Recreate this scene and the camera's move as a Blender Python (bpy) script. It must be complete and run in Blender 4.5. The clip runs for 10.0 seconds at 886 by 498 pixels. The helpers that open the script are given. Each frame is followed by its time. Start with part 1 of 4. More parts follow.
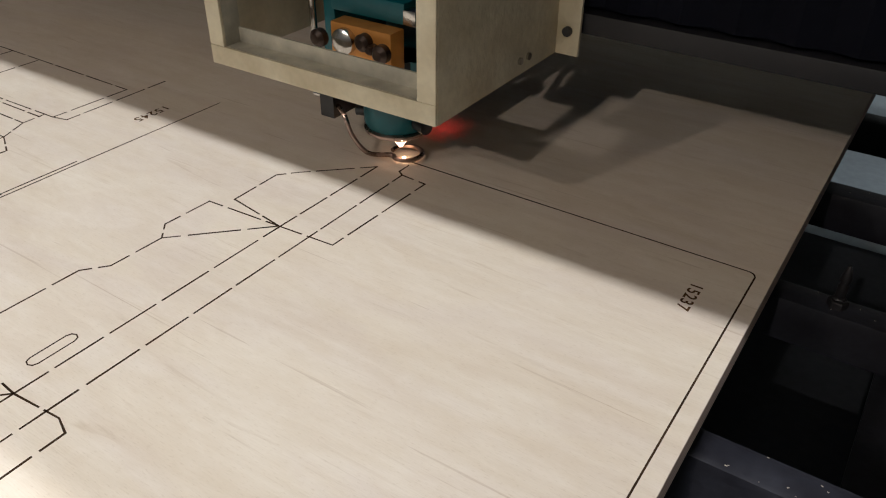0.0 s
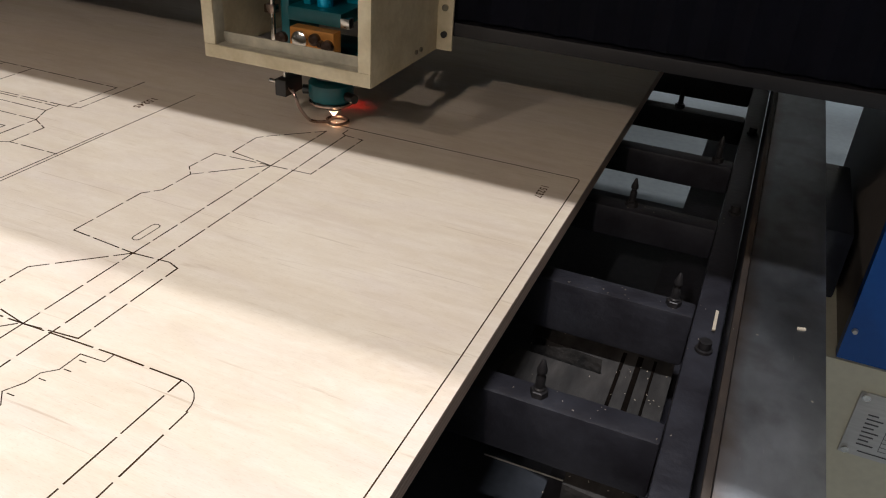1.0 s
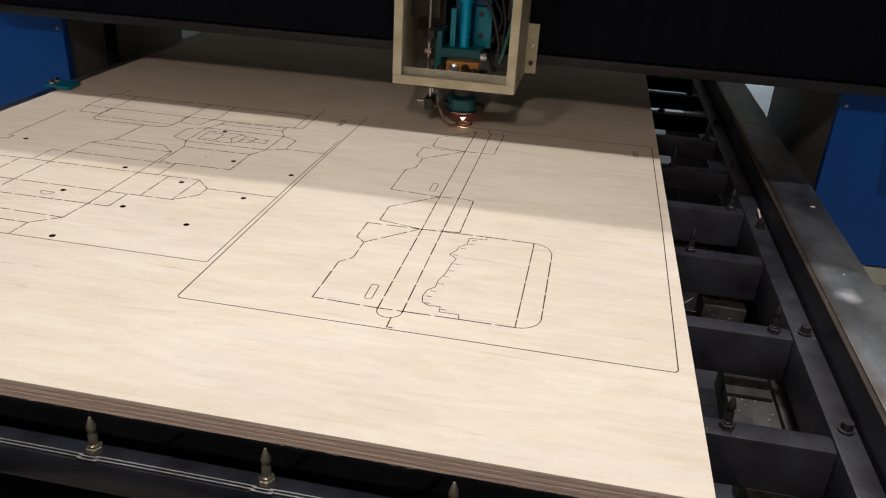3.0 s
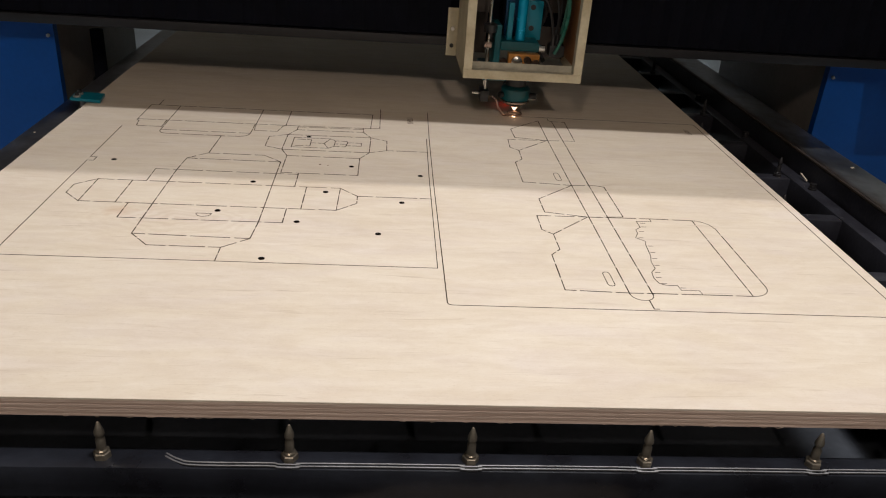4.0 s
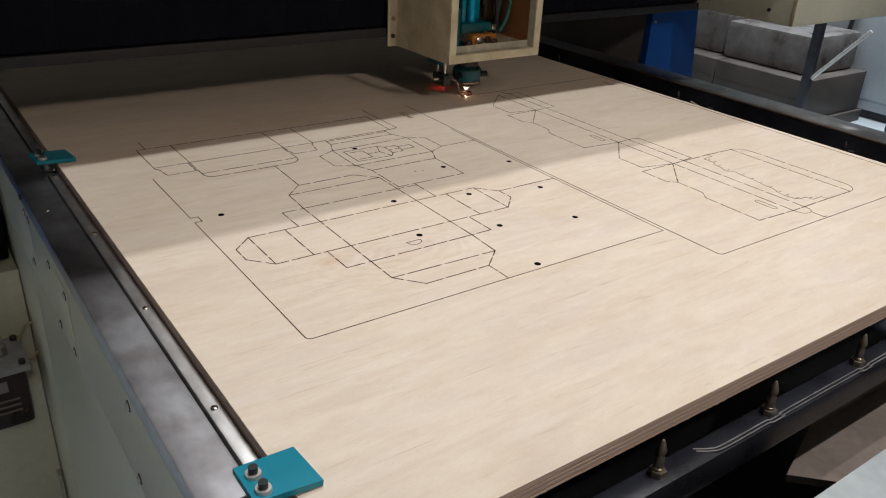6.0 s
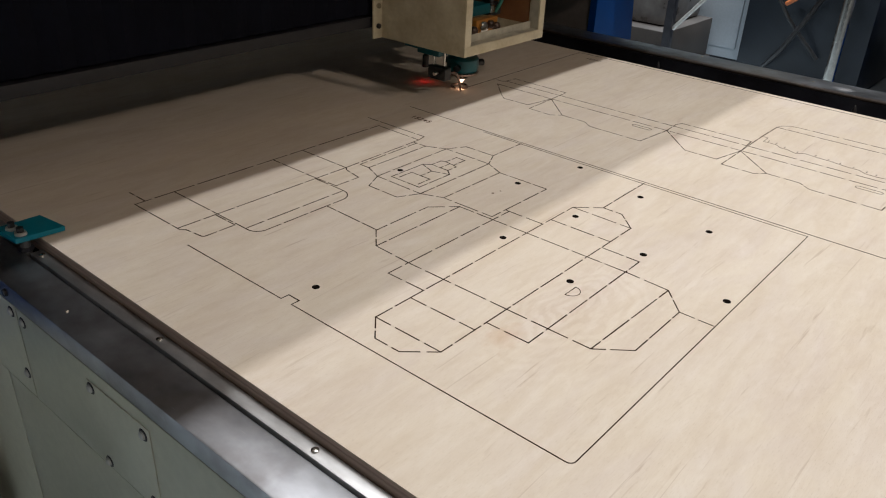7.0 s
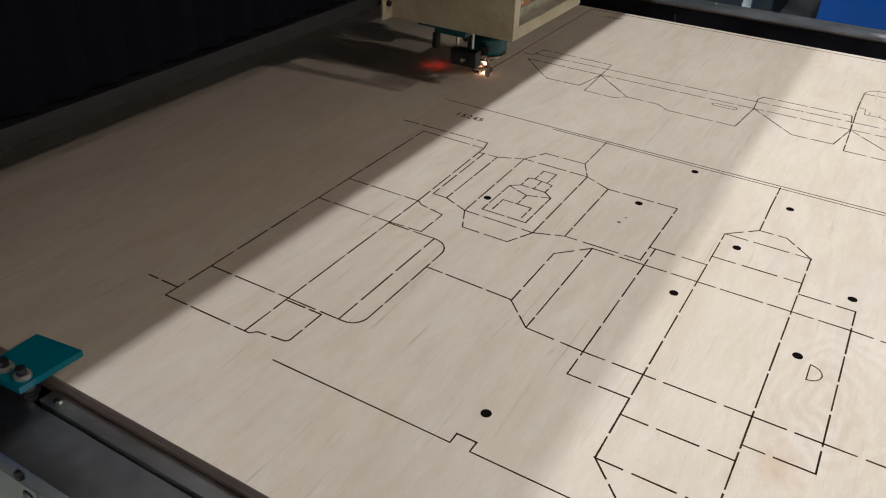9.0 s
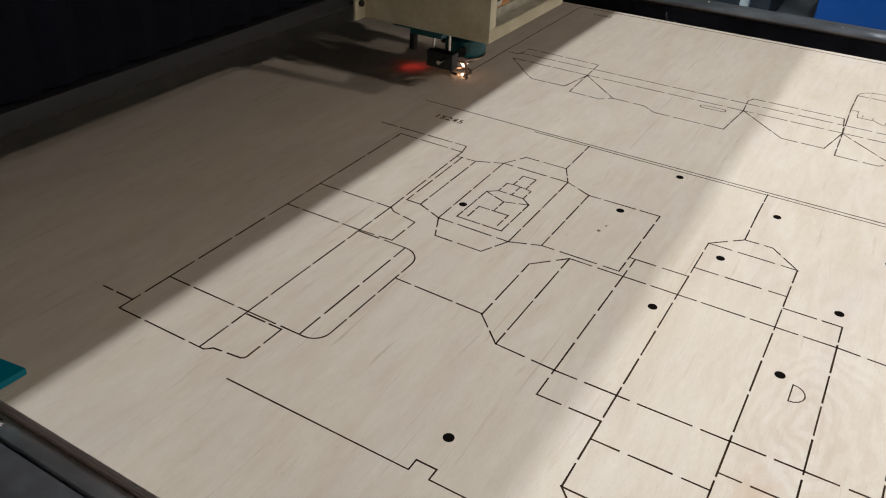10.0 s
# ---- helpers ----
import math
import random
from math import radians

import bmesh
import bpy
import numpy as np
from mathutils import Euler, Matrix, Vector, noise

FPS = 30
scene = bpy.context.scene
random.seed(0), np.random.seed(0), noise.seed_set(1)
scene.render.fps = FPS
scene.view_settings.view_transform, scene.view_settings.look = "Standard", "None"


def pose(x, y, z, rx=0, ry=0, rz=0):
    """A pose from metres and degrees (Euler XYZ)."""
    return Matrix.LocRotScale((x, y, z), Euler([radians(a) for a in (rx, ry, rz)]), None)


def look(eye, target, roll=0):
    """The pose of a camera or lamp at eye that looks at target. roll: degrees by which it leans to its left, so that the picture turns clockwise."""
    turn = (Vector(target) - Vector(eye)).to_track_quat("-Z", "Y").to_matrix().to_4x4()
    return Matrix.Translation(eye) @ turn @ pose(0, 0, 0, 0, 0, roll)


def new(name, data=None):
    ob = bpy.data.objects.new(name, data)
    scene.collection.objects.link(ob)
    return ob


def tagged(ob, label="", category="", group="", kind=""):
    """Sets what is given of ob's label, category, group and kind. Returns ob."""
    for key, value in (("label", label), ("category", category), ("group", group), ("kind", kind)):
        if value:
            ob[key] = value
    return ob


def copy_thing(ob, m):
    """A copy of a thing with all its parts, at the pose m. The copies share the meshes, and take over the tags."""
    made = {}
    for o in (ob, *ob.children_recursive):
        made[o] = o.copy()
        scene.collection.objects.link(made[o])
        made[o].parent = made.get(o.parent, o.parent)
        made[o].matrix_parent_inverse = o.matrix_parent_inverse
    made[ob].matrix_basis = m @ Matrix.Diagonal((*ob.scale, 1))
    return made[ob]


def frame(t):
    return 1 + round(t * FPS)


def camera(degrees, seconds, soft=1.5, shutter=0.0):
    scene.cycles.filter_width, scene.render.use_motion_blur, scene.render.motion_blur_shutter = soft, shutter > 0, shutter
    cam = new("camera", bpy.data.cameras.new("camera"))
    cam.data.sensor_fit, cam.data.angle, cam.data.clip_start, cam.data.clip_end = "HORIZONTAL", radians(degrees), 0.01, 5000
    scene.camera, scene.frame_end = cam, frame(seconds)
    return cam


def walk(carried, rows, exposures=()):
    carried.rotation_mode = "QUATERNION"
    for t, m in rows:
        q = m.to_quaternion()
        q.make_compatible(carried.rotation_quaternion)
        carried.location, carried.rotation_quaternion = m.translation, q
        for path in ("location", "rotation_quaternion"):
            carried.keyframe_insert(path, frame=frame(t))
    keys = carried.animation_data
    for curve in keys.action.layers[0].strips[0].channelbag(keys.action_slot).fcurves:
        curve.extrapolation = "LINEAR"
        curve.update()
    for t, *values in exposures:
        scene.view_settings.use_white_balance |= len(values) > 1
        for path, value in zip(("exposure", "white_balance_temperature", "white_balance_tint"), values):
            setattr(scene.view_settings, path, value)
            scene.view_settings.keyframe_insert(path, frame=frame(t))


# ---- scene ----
cam = camera(58.8, 10.0, soft=1.1)
PATH = [
    (0, (1.169, 0.16, 1.236), (0.259, 1.547, 0.12), 0.6),
    (0.5, (1.205, -0.007, 1.275), (0.494, 1.529, 0.209), 3.1),
    (1, (1.265, -0.174, 1.295), (0.644, 1.433, 0.28), 3.8),
    (1.5, (1.345, -0.367, 1.329), (0.759, 1.262, 0.329), 3.7),
    (2, (1.28, -0.517, 1.325), (0.822, 1.184, 0.379), 2.9),
    (2.5, (1.135, -0.744, 1.348), (0.742, 0.996, 0.445), 2.8),
    (3, (0.967, -0.801, 1.352), (0.665, 0.975, 0.485), 3.4),
    (3.2, (0.867, -0.795, 1.354), (0.623, 0.994, 0.494), 3.4),
    (4.3, (0.319, -0.886, 1.355), (0.625, 0.883, 0.473), 4.3),
    (4.5, (0.227, -0.863, 1.333), (0.617, 0.897, 0.467), 4.1),
    (5, (0.033, -0.79, 1.328), (0.692, 0.881, 0.449), 3.9),
    (5.5, (-0.177, -0.73, 1.338), (0.685, 0.848, 0.463), 2.8),
    (5.7, (-0.238, -0.696, 1.338), (0.709, 0.832, 0.462), 3.0),
    (6.8, (-0.383, -0.289, 1.324), (0.937, 0.901, 0.406), 2.3),
    (7, (-0.416, -0.205, 1.323), (0.947, 0.914, 0.38), 2.6),
    (7.5, (-0.376, -0.054, 1.311), (1.019, 0.97, 0.309), 3.1),
    (8, (-0.308, 0.061, 1.297), (1.1, 1.013, 0.243), 2.8),
    (8.5, (-0.342, 0.119, 1.312), (1.104, 1.0, 0.247), 1.9),
    (9, (-0.346, 0.157, 1.311), (1.118, 0.996, 0.237), 2.1),
    (9.5, (-0.317, 0.157, 1.309), (1.146, 0.995, 0.233), 2.2),
    (10, (-0.303, 0.151, 1.306), (1.157, 0.986, 0.223), 2.3),
]
EXPOSURES = [(0.0, 0.38, 6000, 7), (0.5, 0.42, 6050, 8), (1.0, 0.33, 6250, 10), (2.0, 0.21, 6300, 10), (3.0, 0.03, 6400, 10), (4.5, -0.09, 6450, 10), (5.5, -0.09, 6400, 10), (7.0, -0.10, 6300, 9), (8.5, -0.02, 6050, 8), (10.0, 0.0, 5950, 6)]
walk(cam, [(t, look(eye, target, roll)) for t, eye, target, roll in PATH], EXPOSURES)

# ---- light ----
world = bpy.data.worlds.new("hall_air")
scene.world = world
world.use_nodes = True
world.node_tree.nodes["Background"].inputs[0].default_value = (0.75, 0.62, 0.52, 1)
world.node_tree.nodes["Background"].inputs[1].default_value = 0.02


def ceiling_and_fill_lamp(eye, target, watts, size, size_y, colour):
    d = bpy.data.lights.new("ceiling_and_fill_lamp", "AREA")
    d.shape, d.size, d.size_y, d.energy, d.color = "RECTANGLE", size, size_y, watts, colour
    ob = new("ceiling_and_fill_lamp", d)
    ob.matrix_basis = look(eye, target)
    return ob


ceiling_and_fill_lamp((1.08, -0.52, 4.0), (1.08, -0.3, 0.9), 71, 0.7, 0.06, (1.0, 0.97, 0.95))
ceiling_and_fill_lamp((0.84, 0.86, 4.0), (0.84, 0.5, 0.9), 45, 0.9, 0.08, (1.0, 0.97, 0.95))
ceiling_and_fill_lamp((-0.6, -3.8, 4.0), (0.5, 0.8, 0.9), 24.5, 0.06, 0.04, (1.0, 0.84, 0.70))
ceiling_and_fill_lamp((1.05, -4.3, 4.0), (0.5, 0.8, 0.9), 43.5, 0.06, 0.04, (1.0, 0.84, 0.70))
# Three narrow fills, added to brighten the floor right, behind and left.
hall = ceiling_and_fill_lamp((4.4, 1.8, 4.3), (4.4, 1.8, 0.0), 70, 1.2, 0.5, (0.88, 0.95, 1.0))
hall.data.spread = radians(75)
back = ceiling_and_fill_lamp((0.9, 6.0, 4.3), (0.9, 6.0, 0.0), 48, 1.2, 0.5, (0.88, 0.95, 1.0))
back.data.spread = radians(55)
side = ceiling_and_fill_lamp((-2.5, 0.8, 4.3), (-2.5, 0.8, 0.0), 52, 0.5, 1.2, (0.95, 0.98, 1.0))
side.data.spread = radians(61)

# ---- materials ----


def material(name, colour, rough=0.5, metal=0.0, var=0.25, scale=12.0, bump=0.15, second=None, stretch=(1, 1, 1), fine=90.0, coat=0.0, spec=0.5):
    """A surface with variation at two scales, worn gloss and fine relief."""
    m = bpy.data.materials.new(name)
    m.use_nodes = True
    nt = m.node_tree
    n, l = nt.nodes, nt.links
    b = n["Principled BSDF"]
    tc = n.new("ShaderNodeTexCoord")
    mp = n.new("ShaderNodeMapping")
    mp.inputs["Scale"].default_value = stretch
    l.new(tc.outputs["Object"], mp.inputs["Vector"])
    big, small = n.new("ShaderNodeTexNoise"), n.new("ShaderNodeTexNoise")
    for t, s, d in ((big, scale, 5), (small, fine, 3)):
        t.inputs["Scale"].default_value, t.inputs["Detail"].default_value = s, d
        l.new(mp.outputs["Vector"], t.inputs["Vector"])
    ramp = n.new("ShaderNodeValToRGB")
    c = colour
    d = second or tuple(v * (1 - var) for v in c)
    ramp.color_ramp.elements[0].position, ramp.color_ramp.elements[1].position = 0.3, 0.7
    ramp.color_ramp.elements[0].color, ramp.color_ramp.elements[1].color = (*d, 1), (*c, 1)
    l.new(big.outputs["Fac"], ramp.inputs["Fac"])
    mix = n.new("ShaderNodeMix")
    mix.data_type, mix.blend_type = "RGBA", "MULTIPLY"
    mix.inputs["Factor"].default_value = 1.0
    tone = n.new("ShaderNodeMapRange")
    tone.inputs["To Min"].default_value, tone.inputs["To Max"].default_value = 1 - var * 0.7, 1 + var * 0.5
    l.new(small.outputs["Fac"], tone.inputs["Value"])
    l.new(ramp.outputs["Color"], mix.inputs[6])
    l.new(tone.outputs["Result"], mix.inputs[7])
    l.new(mix.outputs[2], b.inputs["Base Color"])
    gloss = n.new("ShaderNodeMapRange")
    gloss.inputs["To Min"].default_value, gloss.inputs["To Max"].default_value = max(0.05, rough - 0.12), min(1, rough + 0.12)
    l.new(big.outputs["Fac"], gloss.inputs["Value"])
    l.new(gloss.outputs["Result"], b.inputs["Roughness"])
    b.inputs["Metallic"].default_value = metal
    b.inputs["Coat Weight"].default_value = coat
    b.inputs["Specular IOR Level"].default_value = spec
    bp = n.new("ShaderNodeBump")
    bp.inputs["Strength"].default_value, bp.inputs["Distance"].default_value = bump, 0.002
    l.new(small.outputs["Fac"], bp.inputs["Height"])
    l.new(bp.outputs["Normal"], b.inputs["Normal"])
    return m


def veneer(name):
    """Birch face veneer: pale, with long grain along x, faint darker streaks and a few figured patches."""
    m = bpy.data.materials.new(name)
    m.use_nodes = True
    nt = m.node_tree
    n, l = nt.nodes, nt.links
    b = n["Principled BSDF"]
    tc = n.new("ShaderNodeTexCoord")

    def noise_at(scale, stretch, detail, distort=0.0):
        mp = n.new("ShaderNodeMapping")
        mp.inputs["Scale"].default_value = stretch
        l.new(tc.outputs["Object"], mp.inputs["Vector"])
        t = n.new("ShaderNodeTexNoise")
        t.inputs["Scale"].default_value, t.inputs["Detail"].default_value, t.inputs["Distortion"].default_value = scale, detail, distort
        l.new(mp.outputs["Vector"], t.inputs["Vector"])
        return t.outputs["Fac"]

    def ramp_of(fac, lo, hi, a, z):
        r = n.new("ShaderNodeValToRGB")
        r.color_ramp.elements[0].position, r.color_ramp.elements[1].position = lo, hi
        r.color_ramp.elements[0].color, r.color_ramp.elements[1].color = (*a, 1), (*z, 1)
        l.new(fac, r.inputs["Fac"])
        return r.outputs["Color"]

    def times(a, z, fac):
        x = n.new("ShaderNodeMix")
        x.data_type, x.blend_type = "RGBA", "MULTIPLY"
        x.inputs["Factor"].default_value = fac
        l.new(a, x.inputs[6])
        l.new(z, x.inputs[7])
        return x.outputs[2]

    cloud = ramp_of(noise_at(2.4, (0.7, 1.6, 1), 4, 0.8), 0.3, 0.7, (0.660, 0.580, 0.482), (0.744, 0.671, 0.576))
    mottle = ramp_of(noise_at(11.0, (0.75, 2.0, 1), 5, 1.6), 0.36, 0.64, (0.925, 0.893, 0.845), (1.0, 1.0, 1.0))
    patchy = ramp_of(noise_at(34.0, (0.8, 1.7, 1), 4, 2.0), 0.38, 0.66, (0.945, 0.925, 0.895), (1.0, 1.0, 1.0))
    lilac = ramp_of(noise_at(7.0, (0.9, 2.4, 1), 4, 1.0), 0.42, 0.68, (1.0, 1.0, 1.0), (0.955, 0.945, 0.985))
    streak = ramp_of(noise_at(9.0, (0.7, 6.0, 1), 6, 1.2), 0.33, 0.6, (0.84, 0.79, 0.73), (1, 1, 1))
    fibre = ramp_of(noise_at(60.0, (1.2, 12.0, 1), 4, 0.3), 0.3, 0.7, (0.87, 0.85, 0.82), (1, 1, 1))
    pores = ramp_of(noise_at(240.0, (1.0, 5.0, 1), 2), 0.26, 0.42, (0.72, 0.66, 0.58), (1, 1, 1))
    col = times(times(times(cloud, mottle, 0.55), lilac, 0.8), patchy, 0.5)
    col = times(times(times(col, streak, 0.32), fibre, 0.28), pores, 0.36)
    for cx, cy, reach, depth in ((0.19, 0.12, 8.5, 0.40), (1.06, 0.262, 13.0, 0.2)):
        mp = n.new("ShaderNodeMapping")
        mp.vector_type = "TEXTURE"
        mp.inputs["Location"].default_value, mp.inputs["Scale"].default_value = (cx, cy, 0.9), (1.5, 0.8, 1)
        l.new(tc.outputs["Object"], mp.inputs["Vector"])
        rings = n.new("ShaderNodeTexWave")
        rings.wave_type, rings.rings_direction = "RINGS", "Z"
        rings.inputs["Scale"].default_value, rings.inputs["Distortion"].default_value, rings.inputs["Detail"].default_value = 22, 14, 3
        l.new(mp.outputs["Vector"], rings.inputs["Vector"])
        near = n.new("ShaderNodeVectorMath")
        near.operation = "LENGTH"
        l.new(mp.outputs["Vector"], near.inputs[0])
        fade = n.new("ShaderNodeMapRange")
        fade.inputs["From Min"].default_value, fade.inputs["From Max"].default_value = 0.0, 1 / reach
        fade.inputs["To Min"].default_value, fade.inputs["To Max"].default_value = depth, 0.0
        l.new(near.outputs["Value"], fade.inputs["Value"])
        mixed = n.new("ShaderNodeMix")
        mixed.data_type, mixed.blend_type = "RGBA", "MULTIPLY"
        l.new(fade.outputs["Result"], mixed.inputs["Factor"])
        l.new(col, mixed.inputs[6])
        l.new(ramp_of(rings.outputs["Fac"], 0.15, 0.75, (0.86, 0.78, 0.69), (1.03, 1.02, 1.0)), mixed.inputs[7])
        col = mixed.outputs[2]
    fleck = ramp_of(noise_at(19.0, (0.55, 6.5, 1), 3, 1.2), 0.64, 0.77, (1, 1, 1), (0.70, 0.62, 0.54))
    col = times(col, fleck, 0.42)
    hair = ramp_of(noise_at(13.0, (0.55, 17.0, 1), 3, 0.7), 0.675, 0.74, (1, 1, 1), (0.60, 0.51, 0.43))
    col = times(col, hair, 0.42)
    mp = n.new("ShaderNodeMapping")
    mp.vector_type = "TEXTURE"
    mp.inputs["Location"].default_value, mp.inputs["Scale"].default_value = (0.104, 0.142, 0.9), (1.3, 0.8, 1)
    l.new(tc.outputs["Object"], mp.inputs["Vector"])
    scorch = n.new("ShaderNodeVectorMath")
    scorch.operation = "LENGTH"
    l.new(mp.outputs["Vector"], scorch.inputs[0])
    spread = n.new("ShaderNodeMath")
    spread.operation = "MULTIPLY"
    l.new(scorch.outputs["Value"], spread.inputs[0])
    l.new(ramp_of(noise_at(90.0, (1, 1, 1), 3), 0.3, 0.7, (0.6, 0.6, 0.6), (1.6, 1.6, 1.6)), spread.inputs[1])
    col = times(col, ramp_of(spread.outputs["Value"], 0.004, 0.026, (0.80, 0.60, 0.42), (1, 1, 1)), 0.42)
    l.new(col, b.inputs["Base Color"])
    b.inputs["Roughness"].default_value = 0.62
    b.inputs["Specular IOR Level"].default_value = 0.25
    bp = n.new("ShaderNodeBump")
    bp.inputs["Strength"].default_value, bp.inputs["Distance"].default_value = 0.12, 0.001
    l.new(noise_at(120.0, (1.0, 8.0, 1), 3), bp.inputs["Height"])
    l.new(bp.outputs["Normal"], b.inputs["Normal"])
    return m


def plain(name, colour, rough=0.5, glow=0.0):
    m = bpy.data.materials.new(name)
    m.use_nodes = True
    b = m.node_tree.nodes["Principled BSDF"]
    b.inputs["Base Color"].default_value = (*colour, 1)
    b.inputs["Roughness"].default_value = rough
    if glow:
        b.inputs["Emission Color"].default_value = (*colour, 1)
        b.inputs["Emission Strength"].default_value = glow
    return m


M_FACE = veneer("birch_face")
M_PLY_A = material("ply_light", (0.62, 0.475, 0.395), 0.7, var=0.20, scale=20, stretch=(0.3, 0.3, 6), bump=0.4)
M_PLY_B = material("ply_dark", (0.545, 0.405, 0.335), 0.75, var=0.24, scale=25, stretch=(0.3, 0.3, 6), bump=0.4)
M_BURN = material("burnt_cut", (0.018, 0.011, 0.007), 0.9, var=0.5, scale=30, bump=0.2, second=(0.062, 0.034, 0.018), spec=0.05)
M_SCORCHED = material("scorched_digits", (0.060, 0.032, 0.016), 0.9, var=0.5, scale=60, second=(0.11, 0.058, 0.026), spec=0.05)
M_HOLE = material("burnt_hole", (0.008, 0.006, 0.005), 0.95, var=0.4, scale=200, spec=0.03)
M_CREAM = material("cream_enamel", (0.61, 0.56, 0.415), 0.42, var=0.24, scale=24, bump=0.3, second=(0.44, 0.375, 0.245), fine=160)
M_CREAM_SIDE = material("cream_panel_enamel", (0.61, 0.605, 0.485), 0.34, var=0.16, scale=5, bump=0.05)
# Warm beige of the added plate tints the light bounced below it.
M_SHADE_PLATE = material("beige_shade_plate", (0.60, 0.49, 0.39), 0.5, var=0.16, scale=5, bump=0.05)
M_BLUE = material("blue_enamel", (0.002, 0.082, 0.385), 0.34, var=0.2, scale=5, bump=0.04, spec=0.35)
M_BLACK = material("black_bellows", (0.0055, 0.0062, 0.0115), 0.85, var=0.35, scale=14, bump=0.15, spec=0.08)
M_LIP = material("dark_steel_lip", (0.0095, 0.0095, 0.013), 0.6, var=0.35, scale=9, bump=0.1)
M_STEEL = material("mill_scale_steel", (0.36, 0.365, 0.385), 0.40, metal=0.85, var=0.5, scale=6.5, bump=0.10, second=(0.12, 0.112, 0.112), stretch=(1, 0.6, 1), fine=34)


def rail_steel(name, colour, second, rust, patch, rough, metal):
    """Worn rail: cloudy mill scale, long thin scratches, a rusty inner edge and one scuffed spot."""
    m = material(name, colour, rough, metal=metal, var=0.45, scale=8, bump=0.12, second=second, stretch=(1, 0.6, 1), fine=60)
    nt = m.node_tree
    n, l = nt.nodes, nt.links
    b = n["Principled BSDF"]
    col = b.inputs["Base Color"].links[0].from_socket
    tc = n.new("ShaderNodeTexCoord")

    def blend(fac, paint, kind="MIX"):
        x = n.new("ShaderNodeMix")
        x.data_type, x.blend_type = "RGBA", kind
        l.new(fac, x.inputs["Factor"])
        l.new(col, x.inputs[6])
        x.inputs[7].default_value = (*paint, 1)
        return x.outputs[2]

    def reach(value, lo, hi, a, z):
        r = n.new("ShaderNodeMapRange")
        for k, v in zip(("From Min", "From Max", "To Min", "To Max"), (lo, hi, a, z)):
            r.inputs[k].default_value = v
        l.new(value, r.inputs["Value"])
        return r.outputs["Result"]

    def speckle(scale, stretch, detail=3):
        mp = n.new("ShaderNodeMapping")
        mp.inputs["Scale"].default_value, mp.inputs["Rotation"].default_value = stretch, (0, 0, 0.3)
        l.new(tc.outputs["Object"], mp.inputs["Vector"])
        t = n.new("ShaderNodeTexNoise")
        t.inputs["Scale"].default_value, t.inputs["Detail"].default_value = scale, detail
        l.new(mp.outputs["Vector"], t.inputs["Vector"])
        return t.outputs["Fac"]

    col = blend(reach(speckle(60, (9, 0.8, 1)), 0.69, 0.77, 0.0, 0.32), (0.60, 0.60, 0.62))
    col = blend(reach(speckle(22, (1, 1, 1), 6), 0.50, 0.72, 0.0, 0.42), (0.15, 0.125, 0.108))
    if rust:
        cut = n.new("ShaderNodeSeparateXYZ")
        l.new(tc.outputs["Object"], cut.inputs[0])
        wander = n.new("ShaderNodeMath")
        wander.operation = "MULTIPLY_ADD"
        l.new(speckle(14, (1, 1, 1)), wander.inputs[0])
        wander.inputs[1].default_value = 0.03
        l.new(cut.outputs["X"], wander.inputs[2])
        col = blend(reach(wander.outputs[0], 1.318, 1.336, 0.75, 0.0), (0.17, 0.105, 0.065))
    if patch:
        mp = n.new("ShaderNodeMapping")
        mp.vector_type = "TEXTURE"
        mp.inputs["Location"].default_value, mp.inputs["Scale"].default_value = (*patch, 0.881), (0.8, 1.0, 1)
        l.new(tc.outputs["Object"], mp.inputs["Vector"])
        far = n.new("ShaderNodeVectorMath")
        far.operation = "LENGTH"
        l.new(mp.outputs["Vector"], far.inputs[0])
        edge = n.new("ShaderNodeMath")
        edge.operation = "MULTIPLY_ADD"
        l.new(speckle(45, (1, 1, 1)), edge.inputs[0])
        edge.inputs[1].default_value = 0.028
        l.new(far.outputs["Value"], edge.inputs[2])
        fac = reach(edge.outputs[0], 0.022, 0.040, 0.85, 0.0)
        col = blend(fac, (0.72, 0.73, 0.76))
        dull = n.new("ShaderNodeMath")
        dull.operation = "MULTIPLY_ADD"
        l.new(fac, dull.inputs[0])
        dull.inputs[1].default_value = -0.3
        dull.inputs[2].default_value = metal
        l.new(dull.outputs[0], b.inputs["Metallic"])
    l.new(col, b.inputs["Base Color"])
    return m


M_RAIL = rail_steel("scuffed_rail_steel", (0.47, 0.50, 0.55), (0.26, 0.275, 0.30), True, (1.337, 0.186), 0.42, 1.0)
M_DARKRAIL = rail_steel("dark_worn_rail", (0.50, 0.515, 0.55), (0.27, 0.265, 0.275), False, None, 0.40, 1.0)
M_RUST = material("rusty_edge", (0.065, 0.045, 0.033), 0.6, metal=0.3, var=0.5, scale=24, bump=0.2, second=(0.03, 0.024, 0.022), stretch=(1, 0.5, 1))
M_FRONTBAR = material("blue_black_bar_paint", (0.024, 0.027, 0.037), 0.30, var=0.4, scale=14, bump=0.15, second=(0.009, 0.009, 0.012), fine=120)
M_FRAME = material("sooty_frame_paint", (0.031, 0.032, 0.042), 0.42, var=0.5, scale=16, bump=0.25, second=(0.012, 0.011, 0.015), fine=140)
M_PIN = material("zinc_pin", (0.42, 0.365, 0.29), 0.34, metal=0.8, var=0.45, scale=60, bump=0.1)
M_SOOTPIN = material("sooty_pin", (0.045, 0.042, 0.045), 0.45, metal=0.5, var=0.5, scale=60, bump=0.2)
